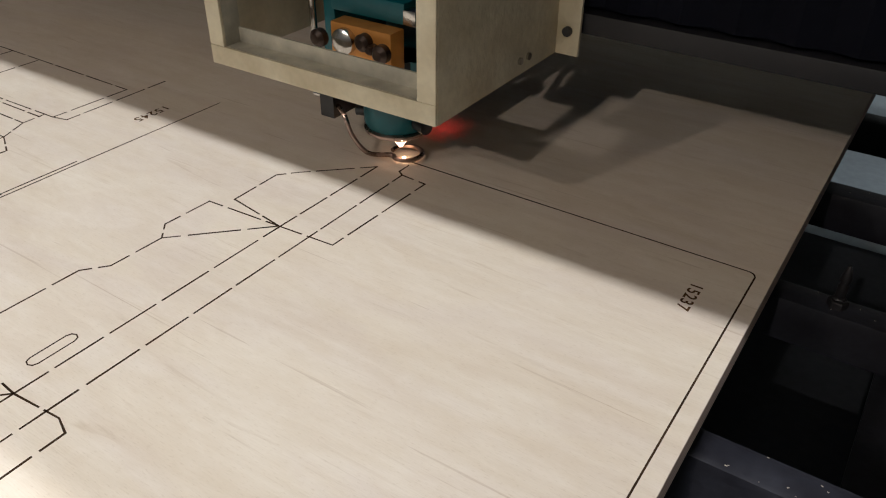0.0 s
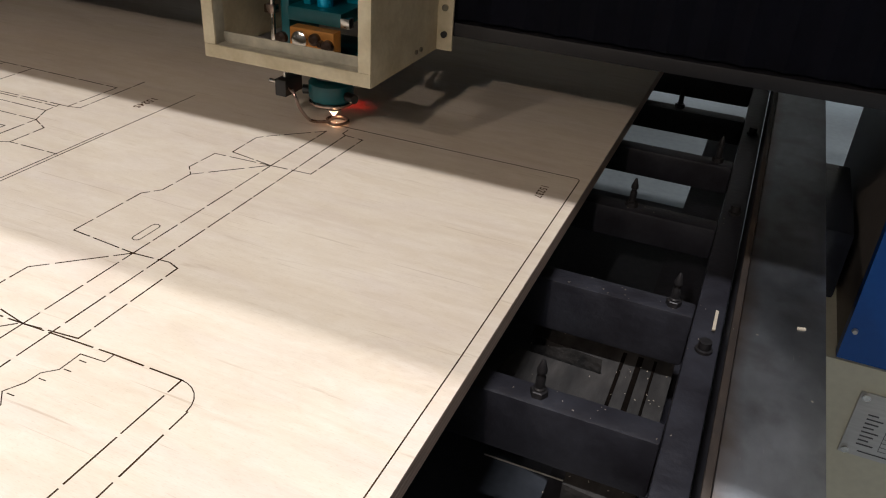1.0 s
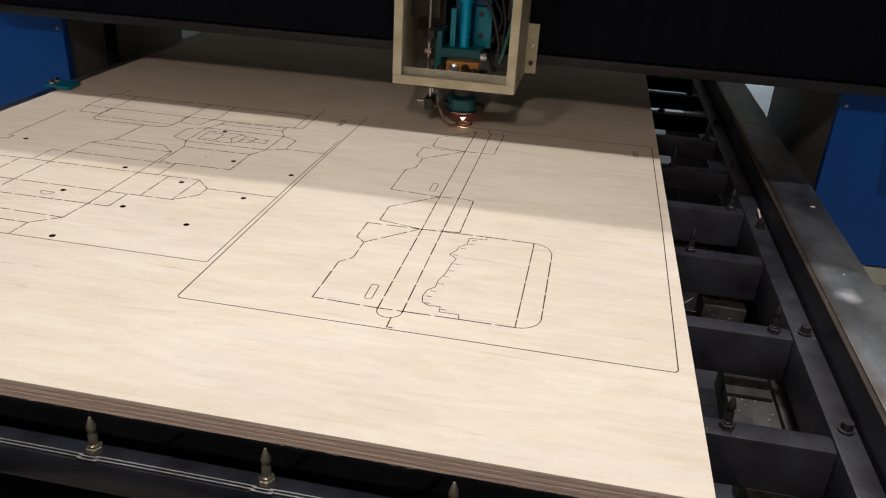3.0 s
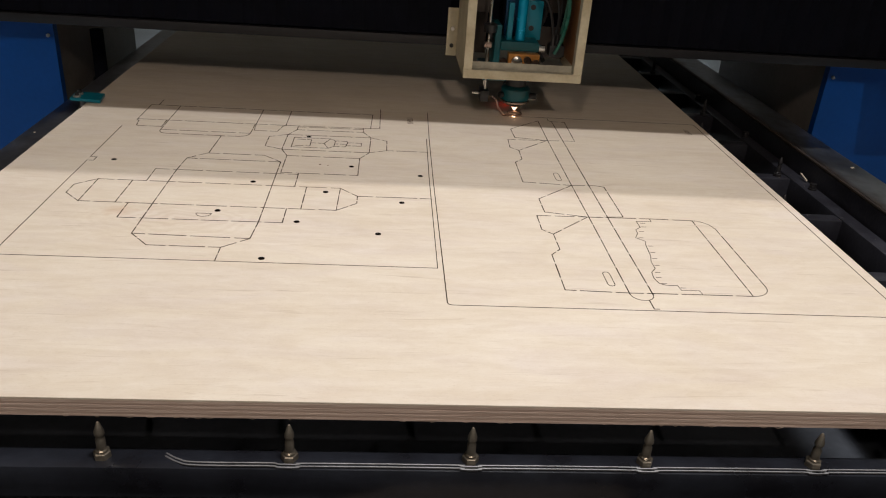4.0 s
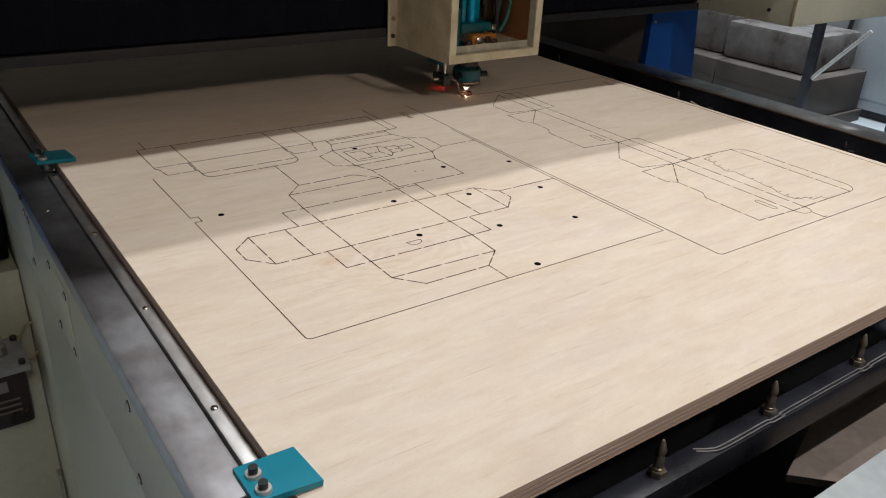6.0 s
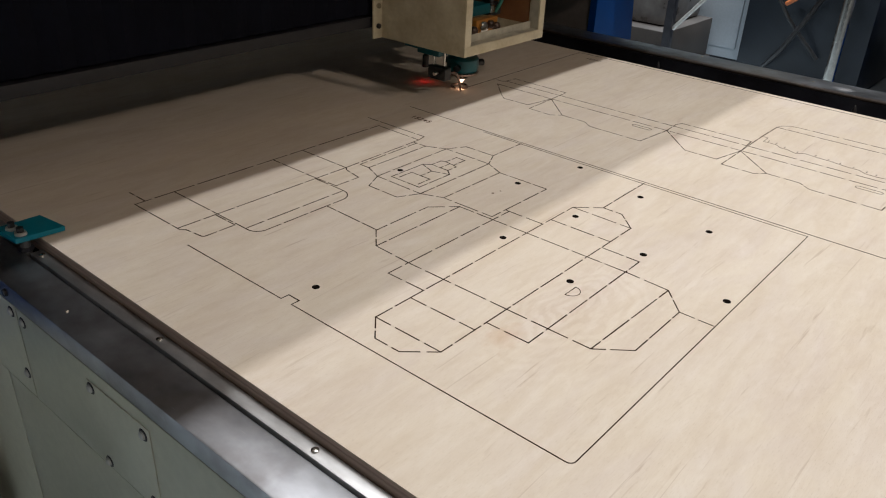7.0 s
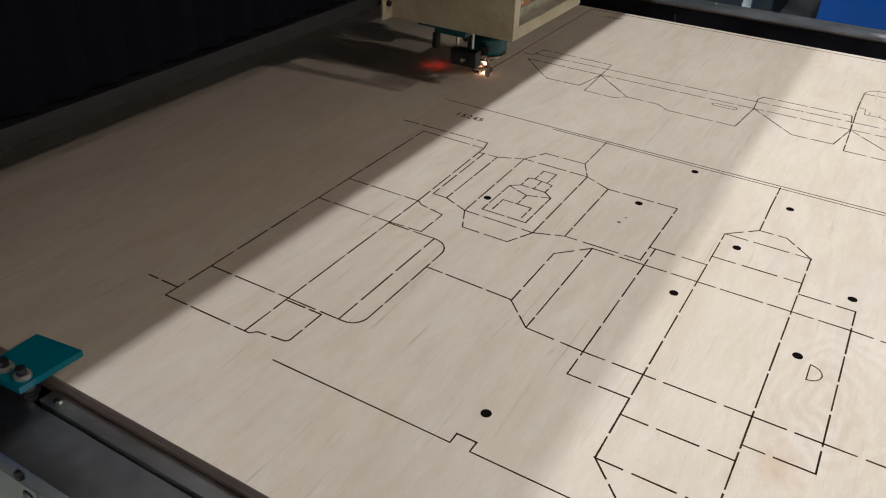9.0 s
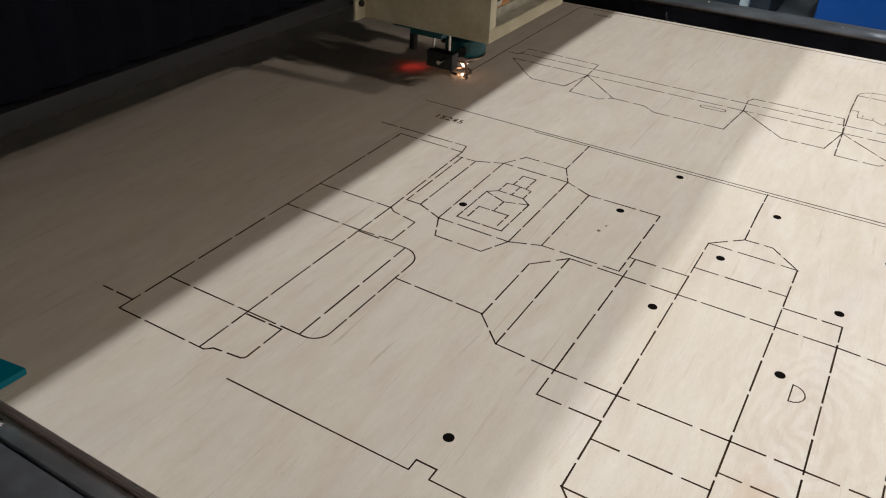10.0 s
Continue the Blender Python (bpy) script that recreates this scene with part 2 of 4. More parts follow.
M_TEAL = material("teal_enamel", (0.0, 0.20, 0.29), 0.36, var=0.12, scale=14, bump=0.05)
M_TEALDARK = material("teal_anodised", (0.0, 0.090, 0.110), 0.38, var=0.25, scale=30, bump=0.06)
M_TRAY = material("tray_steel", (0.065, 0.073, 0.09), 0.5, metal=0.1, var=0.5, scale=7, bump=0.1)
# Brownish tone stands for the cream leg sides lying in shade.
M_SHADED_LEG = material("shaded_leg_side", (0.21, 0.185, 0.165), 0.5, var=0.3, scale=6, bump=0.08, second=(0.13, 0.112, 0.10))
M_SCRAP = material("charred_scrap_wood", (0.060, 0.055, 0.053), 0.8, var=0.7, scale=38, bump=0.7, second=(0.016, 0.015, 0.015), fine=150, stretch=(1, 0.35, 1))
M_FLOOR = material("concrete_floor", (0.33, 0.37, 0.39), 0.45, var=0.3, scale=2.2, bump=0.1, fine=40)
M_WALL = material("hall_wall_paint", (0.66, 0.64, 0.60), 0.7, var=0.15, scale=1.2)
M_CEIL = material("hall_ceiling_sheet", (0.62, 0.61, 0.60), 0.8, var=0.3, scale=1.5)
M_STRIP = material("worn_guide_steel", (0.66, 0.66, 0.66), 0.42, metal=1.0, var=0.5, scale=32, bump=0.15, second=(0.44, 0.43, 0.42), stretch=(1, 0.4, 1))
M_CHROME = material("bright_screw_metal", (0.62, 0.60, 0.56), 0.22, metal=1.0, var=0.25, scale=50)
M_ZINC = material("dull_zinc", (0.62, 0.61, 0.58), 0.42, metal=0.55, var=0.3, scale=60)
M_COPPER = material("copper_tube", (0.45, 0.33, 0.28), 0.28, metal=1.0, var=0.3, scale=50)
M_DARKPANEL = material("blue_black_panel", (0.022, 0.028, 0.042), 0.24, var=0.4, scale=8, bump=0.08, second=(0.012, 0.014, 0.022))
M_BRASS = material("orange_anodised_block", (0.62, 0.27, 0.055), 0.38, metal=0.3, var=0.3, scale=40, bump=0.1)
M_CYAN = material("cyan_anodised_tube", (0.0, 0.36, 0.62), 0.24, metal=0.35, var=0.12, scale=30)
M_GREENPIPE = material("green_air_pipe", (0.03, 0.16, 0.12), 0.3, var=0.2, scale=30)
M_BLACKPLASTIC = material("black_plastic", (0.02, 0.02, 0.022), 0.4, var=0.3, scale=40)

M_PALE = material("pale_worn_rail", (0.50, 0.55, 0.56), 0.42, metal=0.25, var=0.3, scale=10, bump=0.08, second=(0.36, 0.41, 0.43), fine=60)

# ---- building blocks ----


def box(bm, x0, x1, y0, y1, z0, z1, bevel=0.0):
    r = bmesh.ops.create_cube(bm, size=1.0, matrix=Matrix.Translation(((x0 + x1) / 2, (y0 + y1) / 2, (z0 + z1) / 2)) @ Matrix.Diagonal((x1 - x0, y1 - y0, z1 - z0, 1)))
    if bevel:
        es = list({e for v in r["verts"] for e in v.link_edges})
        bmesh.ops.bevel(bm, geom=es, offset=bevel, segments=2, affect="EDGES", profile=0.6)
    return bm


def rod(bm, a, b, r0, r1=None, seg=16):
    a, b = Vector(a), Vector(b)
    d = b - a
    m = Matrix.Translation((a + b) / 2) @ d.to_track_quat("Z", "Y").to_matrix().to_4x4()
    bmesh.ops.create_cone(bm, cap_ends=True, segments=seg, radius1=r0, radius2=r0 if r1 is None else r1, depth=d.length, matrix=m)
    return bm


def lathe(bm, cx, cy, rings, seg=20):
    """A turned body about a vertical axis: rings of (z, radius)."""
    loops = []
    for z, r in rings:
        loops.append([bm.verts.new((cx + r * math.cos(2 * math.pi * k / seg), cy + r * math.sin(2 * math.pi * k / seg), z)) for k in range(seg)])
    for a, b in zip(loops, loops[1:]):
        for k in range(seg):
            bm.faces.new((a[k], a[(k + 1) % seg], b[(k + 1) % seg], b[k]))
    bm.faces.new(loops[0][::-1])
    bm.faces.new(loops[-1])
    return bm


def pipe(bm, pts, r, seg=10):
    """A bent tube along a smooth run of points."""
    pts = [Vector(p) for p in pts]
    fine = []
    for i in range(len(pts) - 1):
        p0, p1, p2, p3 = pts[max(i - 1, 0)], pts[i], pts[i + 1], pts[min(i + 2, len(pts) - 1)]
        for k in range(6):
            t = k / 6
            fine.append(0.5 * (2 * p1 + (p2 - p0) * t + (2 * p0 - 5 * p1 + 4 * p2 - p3) * t * t + (3 * p1 - p0 - 3 * p2 + p3) * t ** 3))
    fine.append(pts[-1])
    side, loops = None, []
    for i, p in enumerate(fine):
        d = (fine[min(i + 1, len(fine) - 1)] - fine[max(i - 1, 0)]).normalized()
        side = (side - d * side.dot(d)).normalized() if side else d.orthogonal().normalized()
        up = d.cross(side)
        loops.append([bm.verts.new(p + r * (math.cos(2 * math.pi * k / seg) * side + math.sin(2 * math.pi * k / seg) * up)) for k in range(seg)])
    for a, b in zip(loops, loops[1:]):
        for k in range(seg):
            bm.faces.new((a[k], a[(k + 1) % seg], b[(k + 1) % seg], b[k]))
    bm.faces.new(loops[0][::-1])
    bm.faces.new(loops[-1])
    return bm


def slab(bm, outline, thick, m):
    """A flat plate: a plan outline of (u, v), raised by thick along its normal, set by the pose m."""
    low = [bm.verts.new(m @ Vector((u, v, 0))) for u, v in outline]
    top = [bm.verts.new(m @ Vector((u, v, thick))) for u, v in outline]
    bm.faces.new(low[::-1])
    bm.faces.new(top)
    k = len(outline)
    for i in range(k):
        bm.faces.new((low[i], low[(i + 1) % k], top[(i + 1) % k], top[i]))
    return bm


def mesh_of(name, bm, mat, smooth=True):
    bmesh.ops.recalc_face_normals(bm, faces=bm.faces)
    me = bpy.data.meshes.new(name)
    bm.to_mesh(me)
    bm.free()
    me.materials.append(mat)
    if smooth:
        me.shade_smooth()
        me.set_sharp_from_angle(angle=radians(35))
    return me


def part(name, bm, mat, parent, label="", smooth=True):
    ob = new(name, mesh_of(name, bm, mat, smooth))
    ob.parent = parent
    if label:
        tagged(ob, label)
    return ob


def thing(name, label, category, group="", kind=""):
    return tagged(new(name), label, category, group, kind)


def setting(name, bm, mat, label, category):
    return tagged(new(name, mesh_of(name, bm, mat)), label, category, kind="structure")


B = bmesh.new

# ---- the hall ----
setting("floor", box(B(), -7, 9, -7, 10, -0.1, 0), M_FLOOR, "smooth grey concrete workshop floor, slightly shiny", "floor")
setting("wall_north", box(B(), -7, 9, 10, 10.2, 0, 4.6), M_WALL, "plain pale grey workshop wall", "wall")
setting("wall_south", box(B(), -7, 9, -7.2, -7, 0, 4.6), M_WALL, "plain pale grey workshop wall", "wall")
setting("wall_west", box(B(), -7.2, -7, -7, 10, 0, 4.6), M_WALL, "plain pale grey workshop wall", "wall")
setting("wall_east", box(B(), 9, 9.2, -7, 10, 0, 4.6), M_WALL, "plain pale grey workshop wall", "wall")
setting("ceiling", box(B(), -7.2, 9.2, -7.2, 10.2, 4.6, 4.7), M_CEIL, "pale sheet-metal workshop ceiling", "ceiling")

# ---- plywood sheet ----
BX0, BX1, BY0, BY1 = -0.104, 1.116, -0.275, 2.165
sheet = thing("plywood_sheet", "pale birch plywood sheet with laser-cut die lines, resting on pins", "plywood")
part("face_veneer", box(B(), BX0, BX1, BY0, BY1, 0.8978, 0.9, 0.0004), M_FACE, sheet, "pale birch face veneer with fine grain")
edges = [0.8800, 0.8822, 0.8848, 0.8874, 0.8900, 0.8926, 0.8952, 0.8978]
for k in range(7):
    j = 0.0001 if k % 2 else 0.0
    part("ply", box(B(), BX0 + j, BX1 - j, BY0 + j, BY1 - j, edges[k], edges[k + 1]), M_PLY_B if k % 2 else M_PLY_A, sheet, "reddish brown inner ply" if k == 1 else "")

# ---- cut lines: two box dies, drawn in millimetres on the sheet ----
KERF = 0.00138


def ribbon(bm, run, width, top=0.90022, low=0.8997):
    """One unbroken burnt kerf along a run of points in metres, mitred at its bends."""
    run = [p for k, p in enumerate(run) if k == 0 or (p - run[k - 1]).length > 1e-5]
    rows = []
    for k, p in enumerate(run):
        d0 = (p - run[k - 1]).normalized() if k else (run[1] - p).normalized()
        d1 = (run[k + 1] - p).normalized() if k < len(run) - 1 else d0
        mid = d0 + d1
        mid = mid.normalized() if mid.length > 0.2 else d0
        out = Vector((-mid.y, mid.x)) * (width / 2 / max(0.45, mid.dot(d0))) * (1 + 0.14 * math.sin(900 * (p.x + 1.7 * p.y)))
        rows.append([bm.verts.new((q.x, q.y, z)) for q, z in ((p + out, low), (p + out, top), (p - out, top), (p - out, low))])
    for a, b in zip(rows, rows[1:]):
        for i in range(3):
            bm.faces.new((a[i], b[i], b[i + 1], a[i + 1]))
    bm.faces.new(rows[0])
    bm.faces.new(rows[-1][::-1])
    return bm


def kerfs(pts, gap, dash, width):
    """Split a run (in millimetres) into burnt lengths, broken by small uncut bridges inside its longer sides."""
    pts = [Vector(p) / 1000 for p in pts]
    runs, now = [], [pts[0] - (pts[1] - pts[0]).normalized() * width / 2]
    for a, b in zip(pts, pts[1:]):
        d = b - a
        length = d.length
        if length < 1e-6:
            continue
        d /= length
        if gap and length > 0.018:
            count = max(1, round(length / dash))
            for k in range(count):
                at = length * (k + 0.5 + 0.12 * math.sin(7.3 * k + 1000 * (a.x + b.y))) / count
                g = gap * (1 + 0.22 * math.sin(31 * k + 2100 * a.y))
                runs.append(now + [a + d * (at - g / 2)])
                now = [a + d * (at + g / 2)]
        now.append(b)
    now[-1] = now[-1] + d * width / 2
    return runs + [now]


SINGLE = []
FAR = B()


def cut(*pts, gap=0.0048, dash=0.046, width=KERF):
    """Kerfs of one drawn line: each a part of its own up to 300 in all, those past that in one joined part."""
    for run in kerfs(pts, gap, dash, width):
        if len(SINGLE) < 300:
            SINGLE.append(part("cut_line", ribbon(B(), run, width), M_BURN, sheet, smooth=False))
        else:
            ribbon(FAR, run, width)


def solid(*pts, width=KERF * 0.85):
    cut(*pts, gap=0, width=width)


def arc(cx, cy, r, a0, a1, n=6):
    return [(cx + r * math.cos(radians(a0 + (a1 - a0) * k / n)), cy + r * math.sin(radians(a0 + (a1 - a0) * k / n))) for k in range(n + 1)]


# outer trims
solid((0, 506), (0, 344), (10, 344), (10, 328), (0, 328), *arc(6, 6, 6, 180, 270), (536, 0), (538, 320), (541, 508))
solid((549, 674), (546, 510), (544, 300), *arc(549, -84, 6, 180, 270), *arc(1093, -84, 6, 270, 360), (1103, 300), *arc(1098, 674, 6, 0, 90), (798, 680))
# carton with lid: body, hinge and dust flaps
cut((29, 678), (29, 642))
cut((15, 642), (70, 642), (228, 642), (282, 642), (440, 642))
cut((455, 681), (455, 640), (455, 558), (438, 554), (282, 550), (227, 550), (70, 550), (16, 550))
cut((440, 642), (438, 554))
cut((15, 642), (15, 545), (20, 540), (23, 513), *arc(27, 515, 4, 180, 270, 3), (67, 511), (67, 548))
cut((70, 642), (70, 496), *arc(85, 490, 15, 180, 270), (206, 475), *arc(206, 495, 20, 270, 360), (226, 550))
cut((71, 495), (226, 495))
cut((228, 642), (228, 550))
cut((282, 642), (282, 549), (277, 543), (271, 513), (230, 513), (228, 549))
cut((179, 475), (176, 384))
# top tray with pull tab
cut((425, 553), (426, 529), (440, 500), (469, 485), (469, 434), (439, 419), (424, 388), (424, 309), (303, 309), (303, 388), (291, 418), (261, 432), (261, 483), (292, 498), (305, 528), (305, 545), (426, 547))
cut((426, 529), (305, 528))
cut((440, 500), (292, 498))
cut((440, 500), (439, 419), (291, 418))
cut((424, 388), (303, 388))
cut((292, 498), (291, 418))
cut((469, 434), (541, 435))
cut((305, 484), (369, 484), (378, 474), (398, 474), (400, 467), (424, 467), (424, 451), (398, 451), (396, 444), (377, 444), (368, 433), (305, 433), (305, 484), gap=0.003, dash=0.04)
cut((312, 475), (336, 475), (336, 441), (312, 441), gap=0.003)
cut((369, 484), (359, 458), (368, 433), gap=0.003)
cut((359, 458), (336, 458), gap=0.003)
cut((398, 458), (378, 458), gap=0.003)
cut((378, 474), (377, 444), gap=0.003)
cut((400, 467), (398, 451), gap=0.003)
# cross-shaped carton
cut((175, 384), (267, 384), (297, 356), (297, 118), (294, 66), (262, 38), (170, 38), (143, 70), (143, 118), (144, 303), (147, 356), (175, 384))
cut((297, 356), (147, 356))
cut((297, 303), (112, 303), (112, 252))
cut((299, 303), (331, 303), (331, 253))
cut((331, 309), (331, 303), gap=0)
cut((400, 252), (42, 252))
cut((400, 252), (427, 223), (427, 196), (399, 168), (400, 252))
cut((399, 168), (42, 168), (16, 196), (16, 227), (42, 252), (42, 168))
cut((349, 252), (349, 168))
cut((92, 252), (92, 168))
cut((329, 167), (329, 119), (110, 118), (110, 168))
cut((294, 66), (143, 70))
cut((427, 223), (487, 224), (539, 224))
cut((262, 38), (262, 2))
solid((230, 141), (209, 141), width=0.0009)
solid((230, 141), *arc(219.5, 141, 10.5, 0, -180, 8), width=0.0009)
# folding carton of the second die
cut((709, 541), (708, 592), (720, 606), (772, 655))
cut((772, 655), (770, 530), (769, 304), (769, 178), (768, -52))
solid(*arc(782.5, -52, 14.5, 180, 360, 8), width=0.0009)
cut((800, 655), (798, 304), (797, -52))
cut((709, 541), (770, 531), (822, 534), (826, 653), (800, 655), (794, 659), (794, 673))
cut((694, 527), (768, 531))
cut((694, 527), (692, 482), (706, 467), (768, 530))
cut((706, 467), (705, 421), (691, 404), (690, 311), (769, 304), (809, 307), (822, 302), (822, 183), (769, 178))
solid(*arc(752.5, 354, 4.5, 180, 0, 4), *arc(752.5, 328, 4.5, 0, -180, 4), (748, 354), width=0.0009)
cut((769, 304), (705, 242), (705, 191), (769, 178))
cut((691, 177), (769, 178), (861, 180), (927, 179))
cut((691, 177), (690, 128), (704, 114), (765, 176))
cut((704, 114), (704, 66), (690, 49), (689, -46), (768, -49), (860, -48), (926, -48))
solid(*arc(925, 153, 26, 90, 0), width=0.0009)
cut((952, 153), (952, -22))
solid(*arc(926, -22, 26, 0, -90), width=0.0009)
cut((926, 179), (925, -48))
cut((788, -66), (788, -86), (794, -86), gap=0)
# ragged perforated tear edge with short ticks
solid((861, 180), (861, 170), (838, 169), (838, 148), (829, 139), (828, 126), (821, 112), width=0.0009)
solid((821, 112), (832, 101), (829, 89), (826, 56), (821, 37), (821, 19), (813, 8), (811, -8), width=0.0009)
solid((811, -8), (814, -22), (823, -27), (836, -26), (837, -38), (860, -38), (861, -48), width=0.0009)
for x, y in ((832, 86), (829, 66), (826, 48), (823, 28), (818, 8), (815, -6), (817, -22), (838, -32), (843, 163), (841, 150), (833, 134), (826, 112)):
    solid((x, y), (x + 6, y), width=0.0009)
solid(*arc(751, 0, 4.5, 180, 0, 4), *arc(751, -28, 4.5, 0, -180, 4), (746.5, 0), width=0.0009)


def hole(x, y, r=4.2):
    bm = B()
    lathe(bm, x / 1000, y / 1000, [(0.8997, r / 1000), (0.9003, r / 1000)], 18)
    part("drilled_hole", bm, M_HOLE, sheet, "charred round hole")


for x, y in ((39, 336), (267, 265), (236, 152), (348, 124), (379, 235), (412, 348), (524, 318), (493, 205), (460, 94), (317, 11), (330, 491)):
    hole(x, y)


def burnt_text(body, x, y, size, name="engraved_number"):
    """Characters burnt into the face, read with the sheet's long side downwards."""
    cu = bpy.data.curves.new(name, "FONT")
    cu.body, cu.size, cu.space_character = body, size, 1.12
    cu.offset = size * 0.018
    tmp = new("tmp", cu)
    me = bpy.data.meshes.new_from_object(tmp.evaluated_get(bpy.context.evaluated_depsgraph_get()))
    bpy.data.objects.remove(tmp)
    me.materials.clear()
    me.materials.append(M_SCORCHED)
    ob = new(name, me)
    ob.parent = sheet
    ob.matrix_basis = pose(x / 1000, y / 1000, 0.90025, 0, 0, -90)
    return ob


burnt_text("15245", 508, 637, 0.0152)
burnt_text("15237", 1068, 643, 0.0128)
far_cuts = part("die_line_field", FAR, M_BURN, sheet, "burnt dashed die lines", False)
far_cuts["kind"] = "stuff"
# knot scar and rough patches of the veneer
M_KNOT = material("knot_fleck", (0.22, 0.14, 0.08), 0.8, var=0.5, scale=200)
bm = B()
lathe(bm, 0.361, 0.352, [(0.8998, 0.0022), (0.9002, 0.0018)], 9)
lathe(bm, 0.374, 0.349, [(0.8998, 0.0015), (0.9002, 0.0012)], 9)
part("knot_fleck", bm, M_KNOT, sheet)
fresh = tagged(new("fresh_cut_line", mesh_of("fresh_cut_line", ribbon(B(), [Vector((-0.0005, 0)), Vector((0.145, 0))], KERF), M_BURN, False)), "freshly burnt dark kerf growing behind the laser", "cut line")
for v in fresh.data.vertices:
    v.co.z -= 0.9


# ---- table: rails, cross bars, pins ----
table = thing("laser_table", "sooty dark steel table frame with worn grey rails", "machine table")
part("side_rail", box(B(), 1.3085, 1.384, -0.47, 2.4, 0.80, 0.881, 0.003), M_RAIL, table, "worn grey steel rail with scuffs")
part("rail_edge", box(B(), 1.3015, 1.3084, -0.47, 2.4, 0.875, 0.8808, 0.002), M_RUST, table, "rust-brown inner rail edge")
part("rail_web", box(B(), 1.3015, 1.3084, -0.47, 2.4, 0.80, 0.875), M_FRAME, table, "black inner rail face, darker than the rail top")
part("side_rail", box(B(), -0.1655, -0.1213, -0.47, 2.4, 0.8600, 0.8840, 0.0022), M_DARKRAIL, table, "dark worn steel rail with scuffs")
for y0, y1 in ((-0.47, -0.2015), (-0.140, 0.634), (0.672, 2.4)):
    part("guide_strip", box(B(), -0.1195, -0.1052, y0, y1, 0.83, 0.8868, 0.0012), M_STRIP, table, "bare worn steel guide strip beside the sheet")
part("strip_bed", box(B(), -0.1215, -0.1052, -0.47, 2.4, 0.80, 0.8299), M_FRAME, table, "sooty bed under the guide strip")
part("front_rail", box(B(), -0.124, 1.302, -0.50, -0.394, 0.80, 0.870, 0.004), M_PALE, table, "pale worn steel front rail")
for y in (0.62, 0.385, 0.165, -0.04):
    part("strip_screw", lathe(B(), -0.1125, y, [(0.886, 0.0036), (0.8880, 0.0034), (0.8886, 0.0022)], 12), M_CHROME, table)
grid = thing("support_grid", "soot-black welded bar grid with pointed support pins", "support grid")
BARS = [-0.283, -0.086, 0.136, 0.356, 0.557, 0.765, 0.975, 1.185, 1.395, 1.605, 1.815, 2.03]


def pin_mesh(mat):
    """A turned pin with a waist groove and a pointed tip, screwed into a hexagon nut."""
    bm = B()
    lathe(bm, 0, 0, [(0.0, 0.0082), (0.0058, 0.0082), (0.0066, 0.0072)], 6)
    lathe(bm, 0, 0, [(0.0066, 0.0044), (0.0080, 0.0056), (0.0095, 0.0044), (0.0205, 0.0044), (0.0222, 0.0033), (0.0248, 0.0033), (0.0256, 0.0046), (0.0290, 0.0046), (0.0382, 0.0017), (0.0396, 0.0010)], 14)
    return mesh_of("support_pin", bm, mat)


PINS = {True: pin_mesh(M_PIN), False: pin_mesh(M_SOOTPIN)}
for k, y in enumerate(BARS):
    bm = B()
    box(bm, -0.10, 1.268, y - 0.015, y + 0.015, 0.775 if k < 5 else 0.797, 0.840, 0.005)
    if k == 0:
        bm = box(B(), -0.10, 1.268, y - 0.0155, y + 0.015, 0.801, 0.840, 0.009)
    bar = part("cross_bar", bm, M_FRAME if k else M_FRONTBAR, grid, "" if k else "blue-black rounded front bar")
    x0 = 0.041 if k % 2 == 0 else 0.127
    for j in range(-1, 8):
        x = x0 + 0.172 * j
        if -0.09 < x < 1.26 and not (k == 0 and x < 0.1):
            p = new("support_pin", PINS[k == 0])
            p.parent = bar
            p.location = (x, y, 0.840)
hb = lathe(B(), 0.046, -0.283, [(0.8395, 0.0060), (0.8404, 0.0060)], 18)
part("empty_pin_hole", hb, M_HOLE, grid, "dark empty pin hole")
part("edge_bar", box(B(), 1.268, 1.298, -0.45, 2.4, 0.775, 0.8405, 0.004), M_FRAME, grid)
setting("table_tray", box(B(), -0.12, 1.30, -0.40, 1.28, 0.60, 0.61), M_TRAY, "dark steel collecting tray under the bars", "tray")

# ---- gantry ----
GY, GZ = 0.772, 1.016
gantry = thing("gantry", "black gantry beam with blue and cream end covers", "gantry")
part("beam", box(B(), -0.36, 1.56, GY + 0.012, 1.06, GZ + 0.018, 1.40, 0.004), M_BLACK, gantry, "matt black beam cover")
part("beam_lip", box(B(), -0.36, 1.56, GY, 1.06, GZ, GZ + 0.018, 0.002), M_LIP, gantry, "dark steel lower lip of the beam")

# Unseen plate on posts, added to cast the straight shade edges on the sheet.
part("shade_plate", box(B(), -0.44, 1.68, 0.393, 1.95, 1.50, 1.53), M_SHADE_PLATE, gantry, "unseen beige plate over the beam, added to cast shade on the sheet")
for x in (-0.30, 0.60, 1.48):
    part("shade_plate_support", box(B(), x, x + 0.04, 0.80, 1.05, 1.398, 1.502), M_CREAM_SIDE, gantry)
for k in range(46):
    x = -0.40 + 0.044 * k
    bm = B()
    slab(bm, [(0, 0), (0.022, -0.007), (0.044, 0), (0.044, 0.006), (0, 0.006)], 0.35, pose(x, GY + 0.010, GZ + 0.022))
    part("bellows_fold", bm, M_BLACK, gantry, smooth=False)


